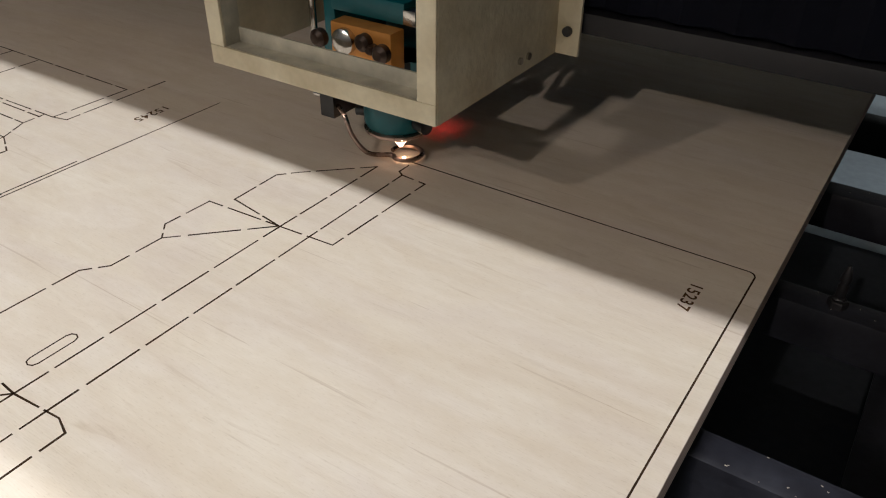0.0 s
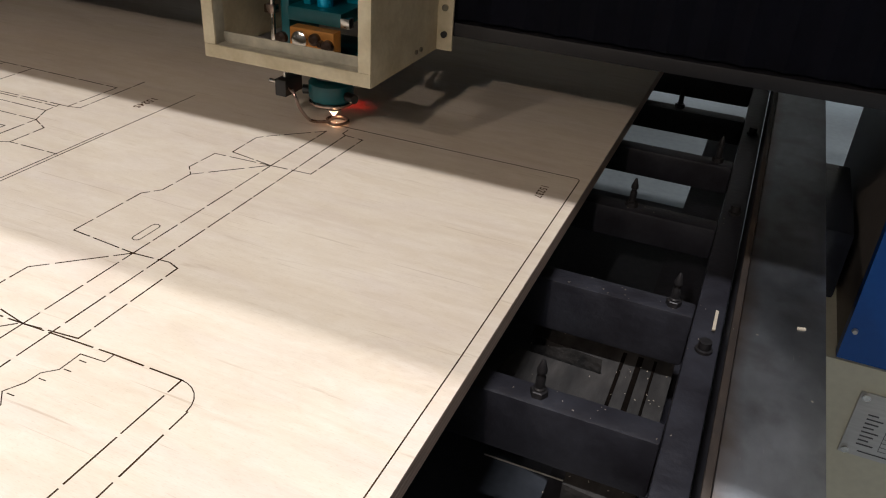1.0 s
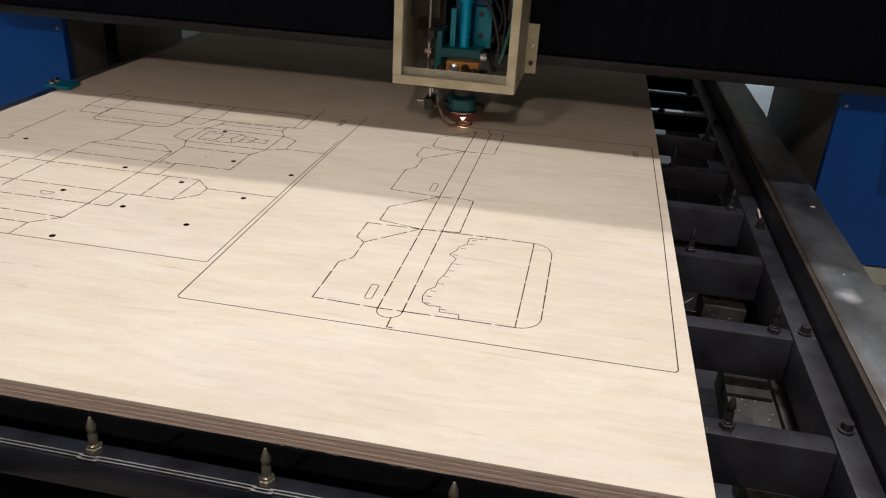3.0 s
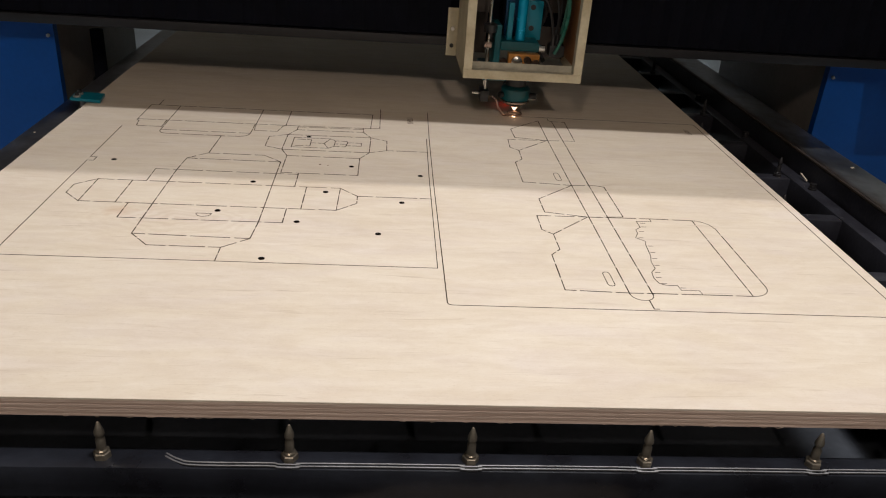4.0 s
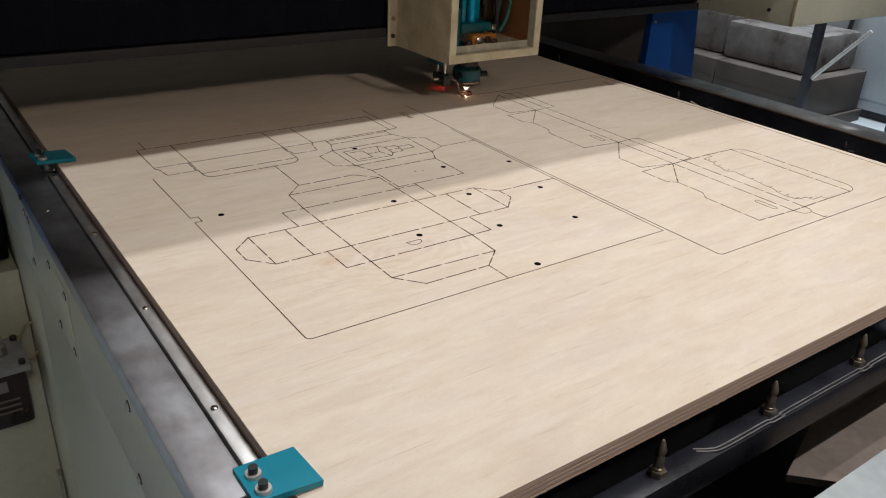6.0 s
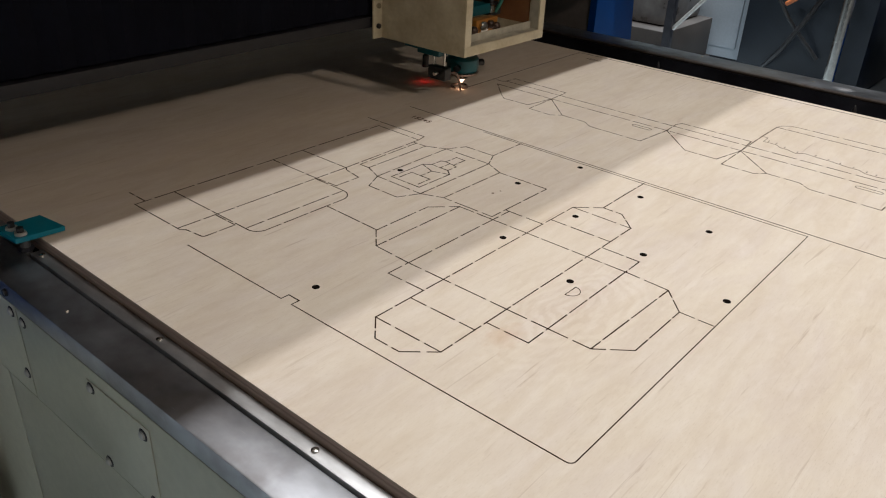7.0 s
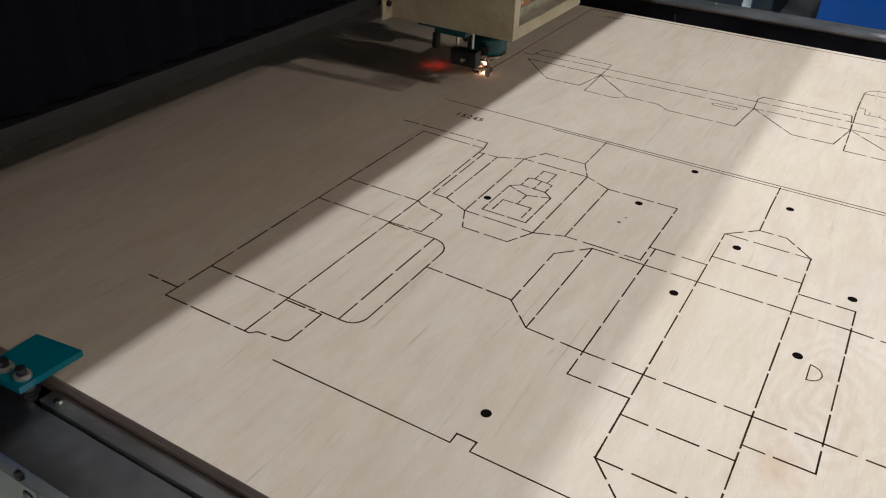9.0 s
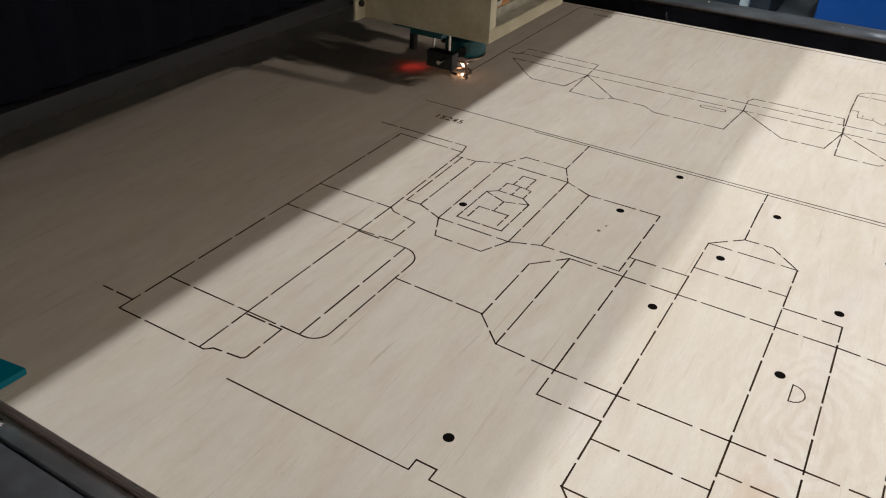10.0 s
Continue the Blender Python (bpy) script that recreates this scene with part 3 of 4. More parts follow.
def leg(side, xi, xo):
    """One gantry leg: xi is its inner, xo its outer edge."""
    w = xo - xi
    front = pose(xi, 0.875, 0, 90, 0, 0)
    fold = (lambda p: p) if side > 0 else (lambda p: p[::-1])
    blue = fold([(0, 0.640), (w, 0.640), (w, 1.06), (0, 1.06)] if side < 0 else [(0, 0.640), (w, 0.640), (w * 0.985, 0.780), (w * 0.82, 1.045), (0, 1.045)])
    part("blue_cover", slab(B(), blue, 0.02, front), M_BLUE, gantry, "deep blue enamelled front cover")
    inner = -0.078 if side > 0 else 0.0685
    cream = fold([(inner, 0.634), (w, 0.634), (w, 0.54), (w * 0.10, 0.02), (inner, 0.02)])
    part("cream_cover", slab(B(), cream, 0.30, pose(xi, 1.159, 0, 90, 0, 0)), M_CREAM_SIDE, gantry, "cream enamelled tapering leg plate")
    x0, x1 = sorted((xi + 0.004 * side, xo))
    part("leg_box", box(B(), x0, x1, 0.877, 1.46 if side > 0 else 1.41, 0.62, 1.05, 0.004), M_SHADED_LEG, gantry, "cream leg box, shade of its inner side put into a brownish colour")
    for u, z in ((0.010, 0.688), (0.012, 0.975), (w * side - 0.02, 0.69)):
        part("cover_screw", rod(B(), (xi + u * side, 0.8505, z), (xi + u * side, 0.856, z), 0.0032, 0.0044, 12), M_ZINC, gantry)


part("drive_box", box(B(), -0.234, -0.172, 0.90, 1.02, 0.64, 0.785, 0.006), M_BLACK, gantry, "black linear drive box beside the rail")
part("drive_motor", lathe(B(), -0.186, 0.965, [(0.78, 0.013), (0.835, 0.013), (0.836, 0.019), (0.862, 0.019), (0.864, 0.014), (0.97, 0.014)]), M_BLACK, gantry, "dark drive motor")
part("drive_box", box(B(), 1.390, 1.462, 1.02, 1.30, 0.636, 0.752, 0.006), M_DARKPANEL, gantry, "blue-black shiny drive box beside the rail")
leg(1, 1.465, 1.690)
leg(-1, -0.235, -0.50)
part("pull_handle", pipe(B(), [(-0.172, 0.860, 0.160), (-0.172, 0.842, 0.161), (-0.174, 0.838, 0.155), (-0.176, 0.838, 0.075), (-0.176, 0.842, 0.066), (-0.176, 0.860, 0.066)], 0.0036), M_ZINC, gantry, "bent steel pull handle")
part("end_cover", box(B(), 1.545, 2.02, 0.490, 1.25, 1.018, 1.45, 0.008), M_CREAM_SIDE, gantry, "cream end cover of the beam")
part("cover_edge", box(B(), 1.5425, 1.5455, 0.488, 0.496, 1.020, 1.45, 0.001), M_CREAM, gantry, "pale worn corner of the cover")
for y, z in ((0.56, 1.05), (0.74, 1.05), (0.74, 1.16), (0.56, 1.16)):
    part("cover_screw", rod(B(), (1.541, y, z), (1.546, y, z), 0.0045, 0.005, 12), M_BLACKPLASTIC, gantry)

# rating plate on the leg: unreadable print as plain bars
M_PLATE = material("brushed_plate", (0.55, 0.56, 0.56), 0.35, metal=0.4, var=0.15, scale=20, stretch=(1, 1, 12))
M_PRINT = material("worn_dark_print", (0.09, 0.09, 0.10), 0.6, var=0.5, scale=90)
plate = tagged(new("rating_plate", mesh_of("rating_plate", box(B(), 1.512, 1.668, 0.8555, 0.8585, 0.482, 0.595, 0.001), M_PLATE)), "small metal rating plate with unreadable print, screwed on", "plate")
for x, z in ((1.520, 0.588), (1.661, 0.588), (1.520, 0.490), (1.661, 0.490)):
    part("plate_screw", rod(B(), (x, 0.8515, z), (x, 0.8565, z), 0.0055, 0.004, 12), M_CHROME, plate)
part("print_mark", lathe(B(), 0, 0, [(0, 0.0062), (0.0008, 0.0062)], 6), M_PRINT, plate, "dark six-sided mark").matrix_basis = pose(1.557, 0.8556, 0.5745, 90, 0, 0)
part("print_bar", box(B(), 1.566, 1.638, 0.8549, 0.8557, 0.5722, 0.5768), M_PRINT, plate, "dark heading shape")
for k in range(8):
    z = 0.5605 - 0.0078 * k
    part("print_bar", box(B(), 1.531, 1.531 + 0.014 + 0.004 * (k * 5 % 3), 0.8549, 0.8557, z - 0.0021, z), M_PRINT, plate)
    if k in (0, 2, 3, 4):
        part("print_bar", box(B(), 1.566, 1.566 + (0.050, 0, 0.030, 0.034, 0.016)[k], 0.8549, 0.8557, z - 0.0021, z), M_PRINT, plate)
    part("rule_line", box(B(), 1.561, 1.650, 0.8550, 0.8556, z - 0.0050, z - 0.0045), M_PRINT, plate)
for x in (1.561, 1.650):
    part("rule_line", box(B(), x - 0.0003, x + 0.0003, 0.8550, 0.8556, 0.501, 0.562), M_PRINT, plate)
part("print_bar", box(B(), 1.536, 1.630, 0.8549, 0.8557, 0.4910, 0.4928), M_PRINT, plate)

M_DUSTY = material("dusty_cream_enamel", (0.54, 0.51, 0.41), 0.75, var=0.4, scale=40, bump=0.4, second=(0.36, 0.335, 0.27))
# ---- laser head (origin at the cutting point) ----
M_ORANGE = material("orange_brown_sheet", (0.30, 0.13, 0.05), 0.5, var=0.3, scale=20)
M_KNOB = material("brown_worn_knob", (0.075, 0.048, 0.036), 0.38, metal=0.5, var=0.4, scale=90, bump=0.2)
M_BACKPLATE = material("dark_brown_plate", (0.05, 0.035, 0.028), 0.5, var=0.4, scale=20)
head = thing("laser_carriage", "cream box laser head with teal lens barrel, cutting the sheet", "laser carriage")
HX0, HX1, HY0, HY1, HZ0, HZ1 = -0.121, 0.102, -0.100, 0.088, 0.098, 0.42
W = 0.016
part("housing_side", box(B(), HX0, HX0 + 0.003, HY0 + 0.003, HY1, HZ0, HZ1), M_CREAM, head)
part("housing_side", box(B(), HX1 - 0.003, HX1, HY0 + 0.003, HY1, HZ0, HZ1), M_CREAM, head)
bm = box(B(), HX0 + 0.003, HX1 - 0.003, HY0 + 0.003, HY1, HZ1 - 0.003, HZ1)
part("housing_top", bm, M_CREAM, head, "cream enamelled sheet-metal top")
bm = B()
for x0, x1, z0, z1 in ((HX0, HX1, HZ0, HZ0 + W), (HX0, HX1, HZ1 - W, HZ1), (HX0, HX0 + W, HZ0 + W, HZ1 - W), (HX1 - W, HX1, HZ0 + W, HZ1 - W)):
    box(bm, x0, x1, HY0, HY0 + 0.003, z0, z1, 0.001)
part("front_frame", bm, M_CREAM, head, "chipped cream front frame")
for x0, x1, z0, z1 in ((HX0 + W, HX1 - W, HZ0 + W - 0.003, HZ0 + W), (HX0 + W - 0.003, HX0 + W, HZ0 + W, HZ1 - W), (HX1 - W, HX1 - W + 0.003, HZ0 + W, HZ1 - W)):
    part("window_return", box(B(), x0, x1, HY0 + 0.003, HY0 + 0.020, z0, z1), M_DUSTY, head)
part("window_ledge", box(B(), HX0 + W, HX1 - W, HY0 + 0.018, HY0 + 0.020, HZ0 + W, HZ0 + W + 0.012), M_DUSTY, head, "dusty cream window ledge")
part("back_sheet_and_baffle", box(B(), HX0 + 0.003, -0.062, HY1 - 0.006, HY1 - 0.004, HZ0 + 0.01, HZ1 - 0.004), M_BACKPLATE, head, "dark brownish back plate")
for x0, x1 in ((HX1, HX1 + 0.0215), (HX0 - 0.0215, HX0)):
    fl = part("flange", box(B(), x0, x1, HY1 - 0.004, HY1, HZ0, HZ0 + 0.096, 0.0012), M_CREAM, head)
    for k, z in enumerate((HZ0 + 0.021, HZ0 + 0.055)):
        part("screw", rod(B(), ((x0 + x1) / 2, HY1 - 0.0075, z), ((x0 + x1) / 2, HY1 - 0.0035, z), 0.0042), M_CHROME if k else M_BLACKPLASTIC, fl)
for y in (0.020, 0.034):
    part("screw", rod(B(), (HX1 - 0.001, y, HZ0 + 0.012), (HX1 + 0.002, y, HZ0 + 0.012), 0.003), M_CHROME, head)

# lens barrel, nozzle and sensor under the box
part("neck", lathe(B(), -0.004, -0.004, [(0.064, 0.021), (0.100, 0.021)]), M_BLACKPLASTIC, head, "black neck")
part("lens_barrel", lathe(B(), -0.004, -0.004, [(0.035, 0.020), (0.038, 0.027), (0.042, 0.029), (0.060, 0.029), (0.064, 0.026), (0.067, 0.020)], 28), M_TEALDARK, head, "dark teal lens barrel")
part("clamp_ring", lathe(B(), -0.004, -0.004, [(0.0325, 0.0275), (0.0340, 0.0295), (0.0362, 0.0295), (0.0375, 0.0275)], 28), M_COPPER, head, "thin copper clamp ring")
part("nozzle", lathe(B(), -0.002, -0.002, [(0.0212, 0.0070), (0.0232, 0.0105), (0.0270, 0.0135), (0.0330, 0.0150)]), M_BLACKPLASTIC, head, "dark cutting nozzle")
for a in (200, 340, 90):
    c, s = math.cos(radians(a)), math.sin(radians(a))
    part("thumb_screw", rod(B(), (0.026 * c, 0.026 * s - 0.004, 0.048), (0.040 * c, 0.040 * s - 0.004, 0.048), 0.0060), M_BLACKPLASTIC, head, "black thumb screw")
part("step_bracket", box(B(), -0.078, 0.030, -0.010, 0.070, 0.080, 0.100, 0.001), M_TEALDARK, head, "stepped teal bracket")
part("step_bracket", box(B(), -0.072, 0.022, -0.004, 0.046, 0.072, 0.081, 0.001), M_TEALDARK, head)
block = part("sensor_block", box(B(), -0.076, -0.060, -0.024, 0.016, 0.034, 0.056, 0.001), M_BLACKPLASTIC, head, "small dark sensor block")
for y in (0.004, 0.028):
    part("hanger_rod", rod(B(), (-0.067, y - 0.018, 0.054), (-0.067, y - 0.018, 0.098), 0.0022, seg=10), M_CHROME, block)
part("lock_screw", rod(B(), (-0.092, -0.012, 0.048), (-0.078, -0.012, 0.048), 0.0030, seg=10), M_CHROME, block)
ring = [(-0.058, -0.020, 0.046), (-0.046, -0.026, 0.042), (-0.038, -0.026, 0.024), (-0.026, -0.020, 0.008)]
ring += [(0.0145 * math.cos(radians(a)), 0.004 + 0.0145 * math.sin(radians(a)), 0.0052) for a in range(230, 551, 32)]
part("sensor_ring", pipe(B(), ring, 0.0022), M_COPPER, head, "bent copper-coloured height sensor ring")
M_SPARK = plain("glowing_cut", (1.0, 0.62, 0.36), 0.5, 40.0)
M_HOTTIP = plain("glowing_nozzle_tip", (1.0, 0.60, 0.38), 0.5, 3.6)
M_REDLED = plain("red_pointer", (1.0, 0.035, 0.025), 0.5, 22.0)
bm = B()
bmesh.ops.create_icosphere(bm, subdivisions=2, radius=0.0017, matrix=Matrix.Translation((0, 0, 0.0016)))
part("spark", bm, M_SPARK, head, "white-hot cutting spark")
part("hot_tip", lathe(B(), -0.002, -0.002, [(0.0140, 0.0018), (0.0172, 0.0038), (0.0215, 0.0072)], 14), M_HOTTIP, head, "glowing nozzle tip")
# The red spot's source is out of sight; disc and shrouding stem are added.
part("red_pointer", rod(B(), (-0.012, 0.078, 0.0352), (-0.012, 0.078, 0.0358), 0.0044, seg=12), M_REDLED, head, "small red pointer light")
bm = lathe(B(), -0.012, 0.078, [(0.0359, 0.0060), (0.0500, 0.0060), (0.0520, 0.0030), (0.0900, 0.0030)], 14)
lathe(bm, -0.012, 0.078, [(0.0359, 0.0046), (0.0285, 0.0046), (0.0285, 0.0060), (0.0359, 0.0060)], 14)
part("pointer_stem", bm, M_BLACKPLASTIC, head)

# inside the box: lift stage, orange mirror block, tubes and cables
part("z_plate", box(B(), -0.034, 0.034, 0.030, 0.044, 0.150, 0.40, 0.002), material("blue_anodised_plate", (0.0, 0.06, 0.16), 0.3, metal=0.3, var=0.2, scale=20), head, "dark blue lift plate")
part("bridge_block", box(B(), -0.046, 0.028, -0.034, 0.030, 0.139, 0.156, 0.002), M_TEALDARK, head, "teal bridge block")
part("side_block", box(B(), -0.058, -0.046, -0.030, 0.040, 0.096, 0.185, 0.002), M_TEALDARK, head)
mirror = part("mirror_block", box(B(), -0.032, 0.028, -0.052, -0.034, 0.104, 0.137, 0.0015), M_BRASS, head, "orange anodised mirror block")
for x, z, r, m in ((-0.042, 0.122, 0.0075, M_KNOB), (-0.016, 0.124, 0.0105, M_CHROME), (0.004, 0.127, 0.007, M_KNOB), (0.021, 0.121, 0.0075, M_KNOB), (0.012, 0.123, 0.004, M_KNOB)):
    bm = rod(B(), (x, -0.052, z), (x, -0.058, z), r, r, 18)
    rod(bm, (x, -0.058, z), (x, -0.061, z), r, r * 0.55, 18)
    part("knob", bm, m, mirror)
part("lift_tube", lathe(B(), -0.007, -0.010, [(0.156, 0.0098), (0.236, 0.0098), (0.2365, 0.0132), (0.40, 0.0132)]), M_CYAN, head, "bright cyan lift tube")
part("guide_plate", box(B(), -0.034, -0.024, -0.016, 0.000, 0.156, 0.225, 0.001), M_TEAL, head)
part("guide_rod", rod(B(), (-0.070, -0.030, 0.104), (-0.070, -0.030, 0.40), 0.0032, seg=12), M_CHROME, head, "thin steel guide rod")
part("rod_knob", lathe(B(), -0.068, -0.028, [(0.160, 0.005), (0.170, 0.006), (0.172, 0.013), (0.186, 0.013), (0.189, 0.006)]), M_BLACKPLASTIC, head, "black height knob")
part("rod_stop", box(B(), -0.078, -0.064, -0.036, -0.024, 0.143, 0.153, 0.001), M_COPPER, head)
part("air_pipe", pipe(B(), [(0.062, -0.02, 0.135), (0.072, -0.03, 0.17), (0.080, -0.02, 0.23), (0.060, 0.01, 0.31), (0.05, 0.03, 0.40)], 0.0035), M_GREENPIPE, head, "green air hose")
part("cable", pipe(B(), [(0.056, -0.012, 0.150), (0.066, -0.004, 0.20), (0.050, 0.0, 0.27), (0.020, 0.02, 0.33), (0.01, 0.03, 0.40)], 0.0024), M_BLACKPLASTIC, head, "thin dark cable")
part("cable", pipe(B(), [(0.064, 0.01, 0.145), (0.074, 0.016, 0.22), (0.070, 0.02, 0.40)], 0.0028), M_BLACKPLASTIC, head)
plate_r = part("hole_plate", box(B(), 0.006, 0.038, 0.020, 0.028, 0.152, 0.226, 0.001), M_TEAL, head, "teal plate with dark bolt holes")
for z in (0.174, 0.214):
    part("bolt_hole", rod(B(), (0.018, 0.0205, z), (0.018, 0.0190, z), 0.0052, seg=14), M_BLACKPLASTIC, plate_r)
part("hose_block", box(B(), 0.052, 0.082, -0.018, 0.012, 0.128, 0.150, 0.002), M_BLACKPLASTIC, head, "black hose fitting block")
for x, y in ((0.058, -0.012), (0.068, -0.004), (0.076, 0.006)):
    part("fitting", lathe(B(), x, y, [(0.149, 0.0048), (0.158, 0.0048), (0.160, 0.0034), (0.168, 0.0034)], 12), M_SOOTPIN, head)
part("cable", pipe(B(), [(0.058, -0.012, 0.165), (0.046, -0.016, 0.215), (0.022, -0.02, 0.262), (0.012, -0.012, 0.33), (0.014, 0.0, 0.40)], 0.0030), M_BLACKPLASTIC, head)
part("cable", pipe(B(), [(0.076, 0.006, 0.166), (0.082, 0.0, 0.24), (0.078, -0.006, 0.32), (0.074, 0.0, 0.40)], 0.0032), M_GREENPIPE, head, "green hose")
part("side_sheet", box(B(), 0.0955, 0.0985, -0.070, 0.060, 0.118, 0.40, 0.0008), M_ORANGE, head, "orange-brown inner side sheet")
# Two unseen plates, added to break up the light passing through the box.
part("back_sheet_and_baffle", box(B(), 0.044, 0.099, HY1 - 0.008, HY1 - 0.006, 0.104, 0.168, 0.0006), M_BACKPLATE, head)
part("back_sheet_and_baffle", box(B(), 0.060, 0.099, HY1 - 0.008, HY1 - 0.006, 0.196, 0.300, 0.0006), M_BACKPLATE, head)
part("cable", pipe(B(), [(0.050, 0.020, 0.110), (0.034, 0.050, 0.150), (0.052, 0.062, 0.200), (0.030, 0.060, 0.262), (0.046, 0.050, 0.40)], 0.0042), M_BLACKPLASTIC, head)
part("cross_sheet", box(B(), -0.116, -0.062, 0.020, 0.023, 0.200, 0.40, 0.0008), M_BACKPLATE, head, "dark upper sheet")
part("connector", box(B(), 0.028, 0.040, -0.036, -0.024, 0.140, 0.152, 0.001), M_CHROME, head)

# ---- clamps along the guide strip ----


def clamp():
    c = thing("toggle_clamp", "bright teal steel clamp plate bolted over the sheet's edge", "clamp", "edge clamps")
    bm = B()
    slab(bm, [(-0.033, -0.020), (0.022, -0.022), (0.019, 0.025), (-0.033, 0.023)], 0.0055, pose(0, 0, 0.0, 0, 3.5, 0))
    part("clamp_plate", bm, M_TEAL, c)
    for y in (-0.011, 0.008):
        bolt = part("clamp_bolt", rod(B(), (-0.022, y, 0.008), (-0.022, y, 0.0155), 0.0038, seg=12), M_BLACKPLASTIC, c, "black socket bolt")
        part("washer", rod(B(), (-0.022, y, 0.0068), (-0.022, y, 0.0100), 0.0068, 0.0062, seg=16), M_ZINC, bolt)
    part("clamp_post", rod(B(), (-0.016, -0.002, -0.040), (-0.016, -0.002, 0.002), 0.0055), M_STEEL, c)
    part("clamp_foot", rod(B(), (-0.016, -0.002, -0.0180), (-0.016, -0.002, -0.0135), 0.0085, seg=6), M_FRAME, c, "dark hexagon nut under the plate")
    return c


near = clamp()
near.matrix_basis = pose(-0.104, -0.171, 0.9025)
copy_thing(near, pose(-0.101, 0.652, 0.9025, 0, 0, 4))

# ---- left side of the base: skirt panels ----
def panel_screw(panel, x, y, z):
    """A cross-head screw in a dark dished washer."""
    dish = part("panel_screw", lathe(B(), 0, 0, [(0, 0.0068), (0.0007, 0.0062), (0.0009, 0.0048)], 16), M_SOOTPIN, panel)
    dish.matrix_basis = pose(x, y, z, 0, -90, 0)
    part("screw_head", lathe(B(), 0, 0, [(0.0008, 0.0046), (0.0024, 0.0042), (0.0034, 0.0022)], 12), M_ZINC, dish)


base = thing("table_base", "cream sheet-metal base cabinet of the laser table", "machine base")
part("skirt", box(B(), -0.1605, -0.140, -0.47, 2.4, 0.0, 0.8595), M_CREAM_SIDE, base)
part("skirt", box(B(), 1.360, 1.380, -0.47, 2.4, 0.0, 0.80), M_FRAME, base)
part("skirt", box(B(), -0.150, 1.360, -0.49, -0.47, 0.0, 0.80), M_FRAME, base)
for y0, y1, screws in (
    (-0.46, 0.5815, ((-0.445, 0.845), (-0.20, 0.845), (0.06, 0.845), (0.06, 0.752), (0.570, 0.845))),
    (0.5845, 0.86, ((0.5955, 0.848), (0.5925, 0.768), (0.845, 0.848))),
    (0.8635, 1.4, ((0.875, 0.848), (1.385, 0.848))),
):
    pn = part("side_panel", box(B(), -0.1650, -0.1605, y0, y1, 0.738, 0.8590, 0.0012), M_CREAM_SIDE, base)
    for y, z in screws:
        panel_screw(pn, -0.1650, y, z)
hatch = part("cover_plate", box(B(), -0.1664, -0.1650, 0.3265, 0.4365, 0.7415, 0.8435, 0.0006), M_CREAM_SIDE, base, "small cream screwed cover plate")
for y, z in ((0.3375, 0.833), (0.429, 0.836), (0.420, 0.749), (0.3375, 0.751)):
    panel_screw(hatch, -0.1664, y, z)
for y0, y1 in ((-0.46, 0.655), (0.658, 1.4)):
    part("lower_panel", box(B(), -0.1645, -0.1605, y0, y1, 0.05, 0.7362, 0.0012), M_CREAM_SIDE, base)
part("rail_screw", rod(B(), (-0.1655, 0.595, 0.8725), (-0.1685, 0.595, 0.8725), 0.0046, 0.0040, 12), M_SOOTPIN, base, "sooty rail screw")

# ---- lubricator on the left leg ----
M_TANK = material("oily_tank_plastic", (0.024, 0.013, 0.011), 0.3, var=0.5, scale=18, coat=0.1)
M_YELLOW = material("yellow_cap_plastic", (0.75, 0.42, 0.02), 0.4, var=0.15, scale=60)
lub = thing("oil_lubricator", "hand oil lubricator with dark tank and yellow cap", "lubricator")
lub.location = (0.010, 0.0, 0.025)
part("tank", box(B(), -0.322, -0.206, 0.755, 0.845, 0.345, 0.462, 0.012), M_TANK, lub, "dark translucent oil tank")
part("tank_lid", box(B(), -0.330, -0.198, 0.745, 0.858, 0.462, 0.476, 0.004), material("cast_lid_metal", (0.42, 0.43, 0.44), 0.35, metal=0.5, var=0.3, scale=30), lub, "grey cast metal lid")
part("filler_cap", lathe(B(), -0.292, 0.775, [(0.476, 0.022), (0.492, 0.022), (0.496, 0.017)]), M_YELLOW, lub, "yellow filler cap")
part("pump_lever", rod(B(), (-0.36, 0.80, 0.520), (-0.232, 0.80, 0.505), 0.006, 0.005), M_CHROME, lub, "steel hand lever")
part("pump_post", lathe(B(), -0.236, 0.80, [(0.476, 0.010), (0.496, 0.010), (0.500, 0.006), (0.512, 0.006)]), M_CHROME, lub)
for x, y in ((-0.210, 0.755), (-0.210, 0.845)):
    part("lid_screw", rod(B(), (x, y, 0.476), (x, y, 0.483), 0.006, seg=12), M_BLACKPLASTIC, lub)
part("label_mark", box(B(), -0.290, -0.240, 0.7535, 0.7555, 0.425, 0.447), plain("grey_label", (0.20, 0.18, 0.17), 0.6), lub, "grey label with unreadable print")
for k in range(3):
    part("print_bar", box(B(), -0.272, -0.225, 0.7535, 0.7555, 0.404 - 0.012 * k, 0.408 - 0.012 * k), plain("faint_print", (0.16, 0.12, 0.10), 0.6), lub)
part("oil_line", pipe(B(), [(-0.206, 0.835, 0.470), (-0.185, 0.84, 0.502), (-0.165, 0.84, 0.500), (-0.150, 0.85, 0.478)], 0.0026), material("clear_oil_line", (0.45, 0.38, 0.22), 0.3), lub, "thin yellowish oil line")
part("oil_line", pipe(B(), [(-0.204, 0.80, 0.462), (-0.192, 0.80, 0.452), (-0.176, 0.82, 0.452), (-0.150, 0.845, 0.462)], 0.0022), bpy.data.materials["clear_oil_line"], lub)

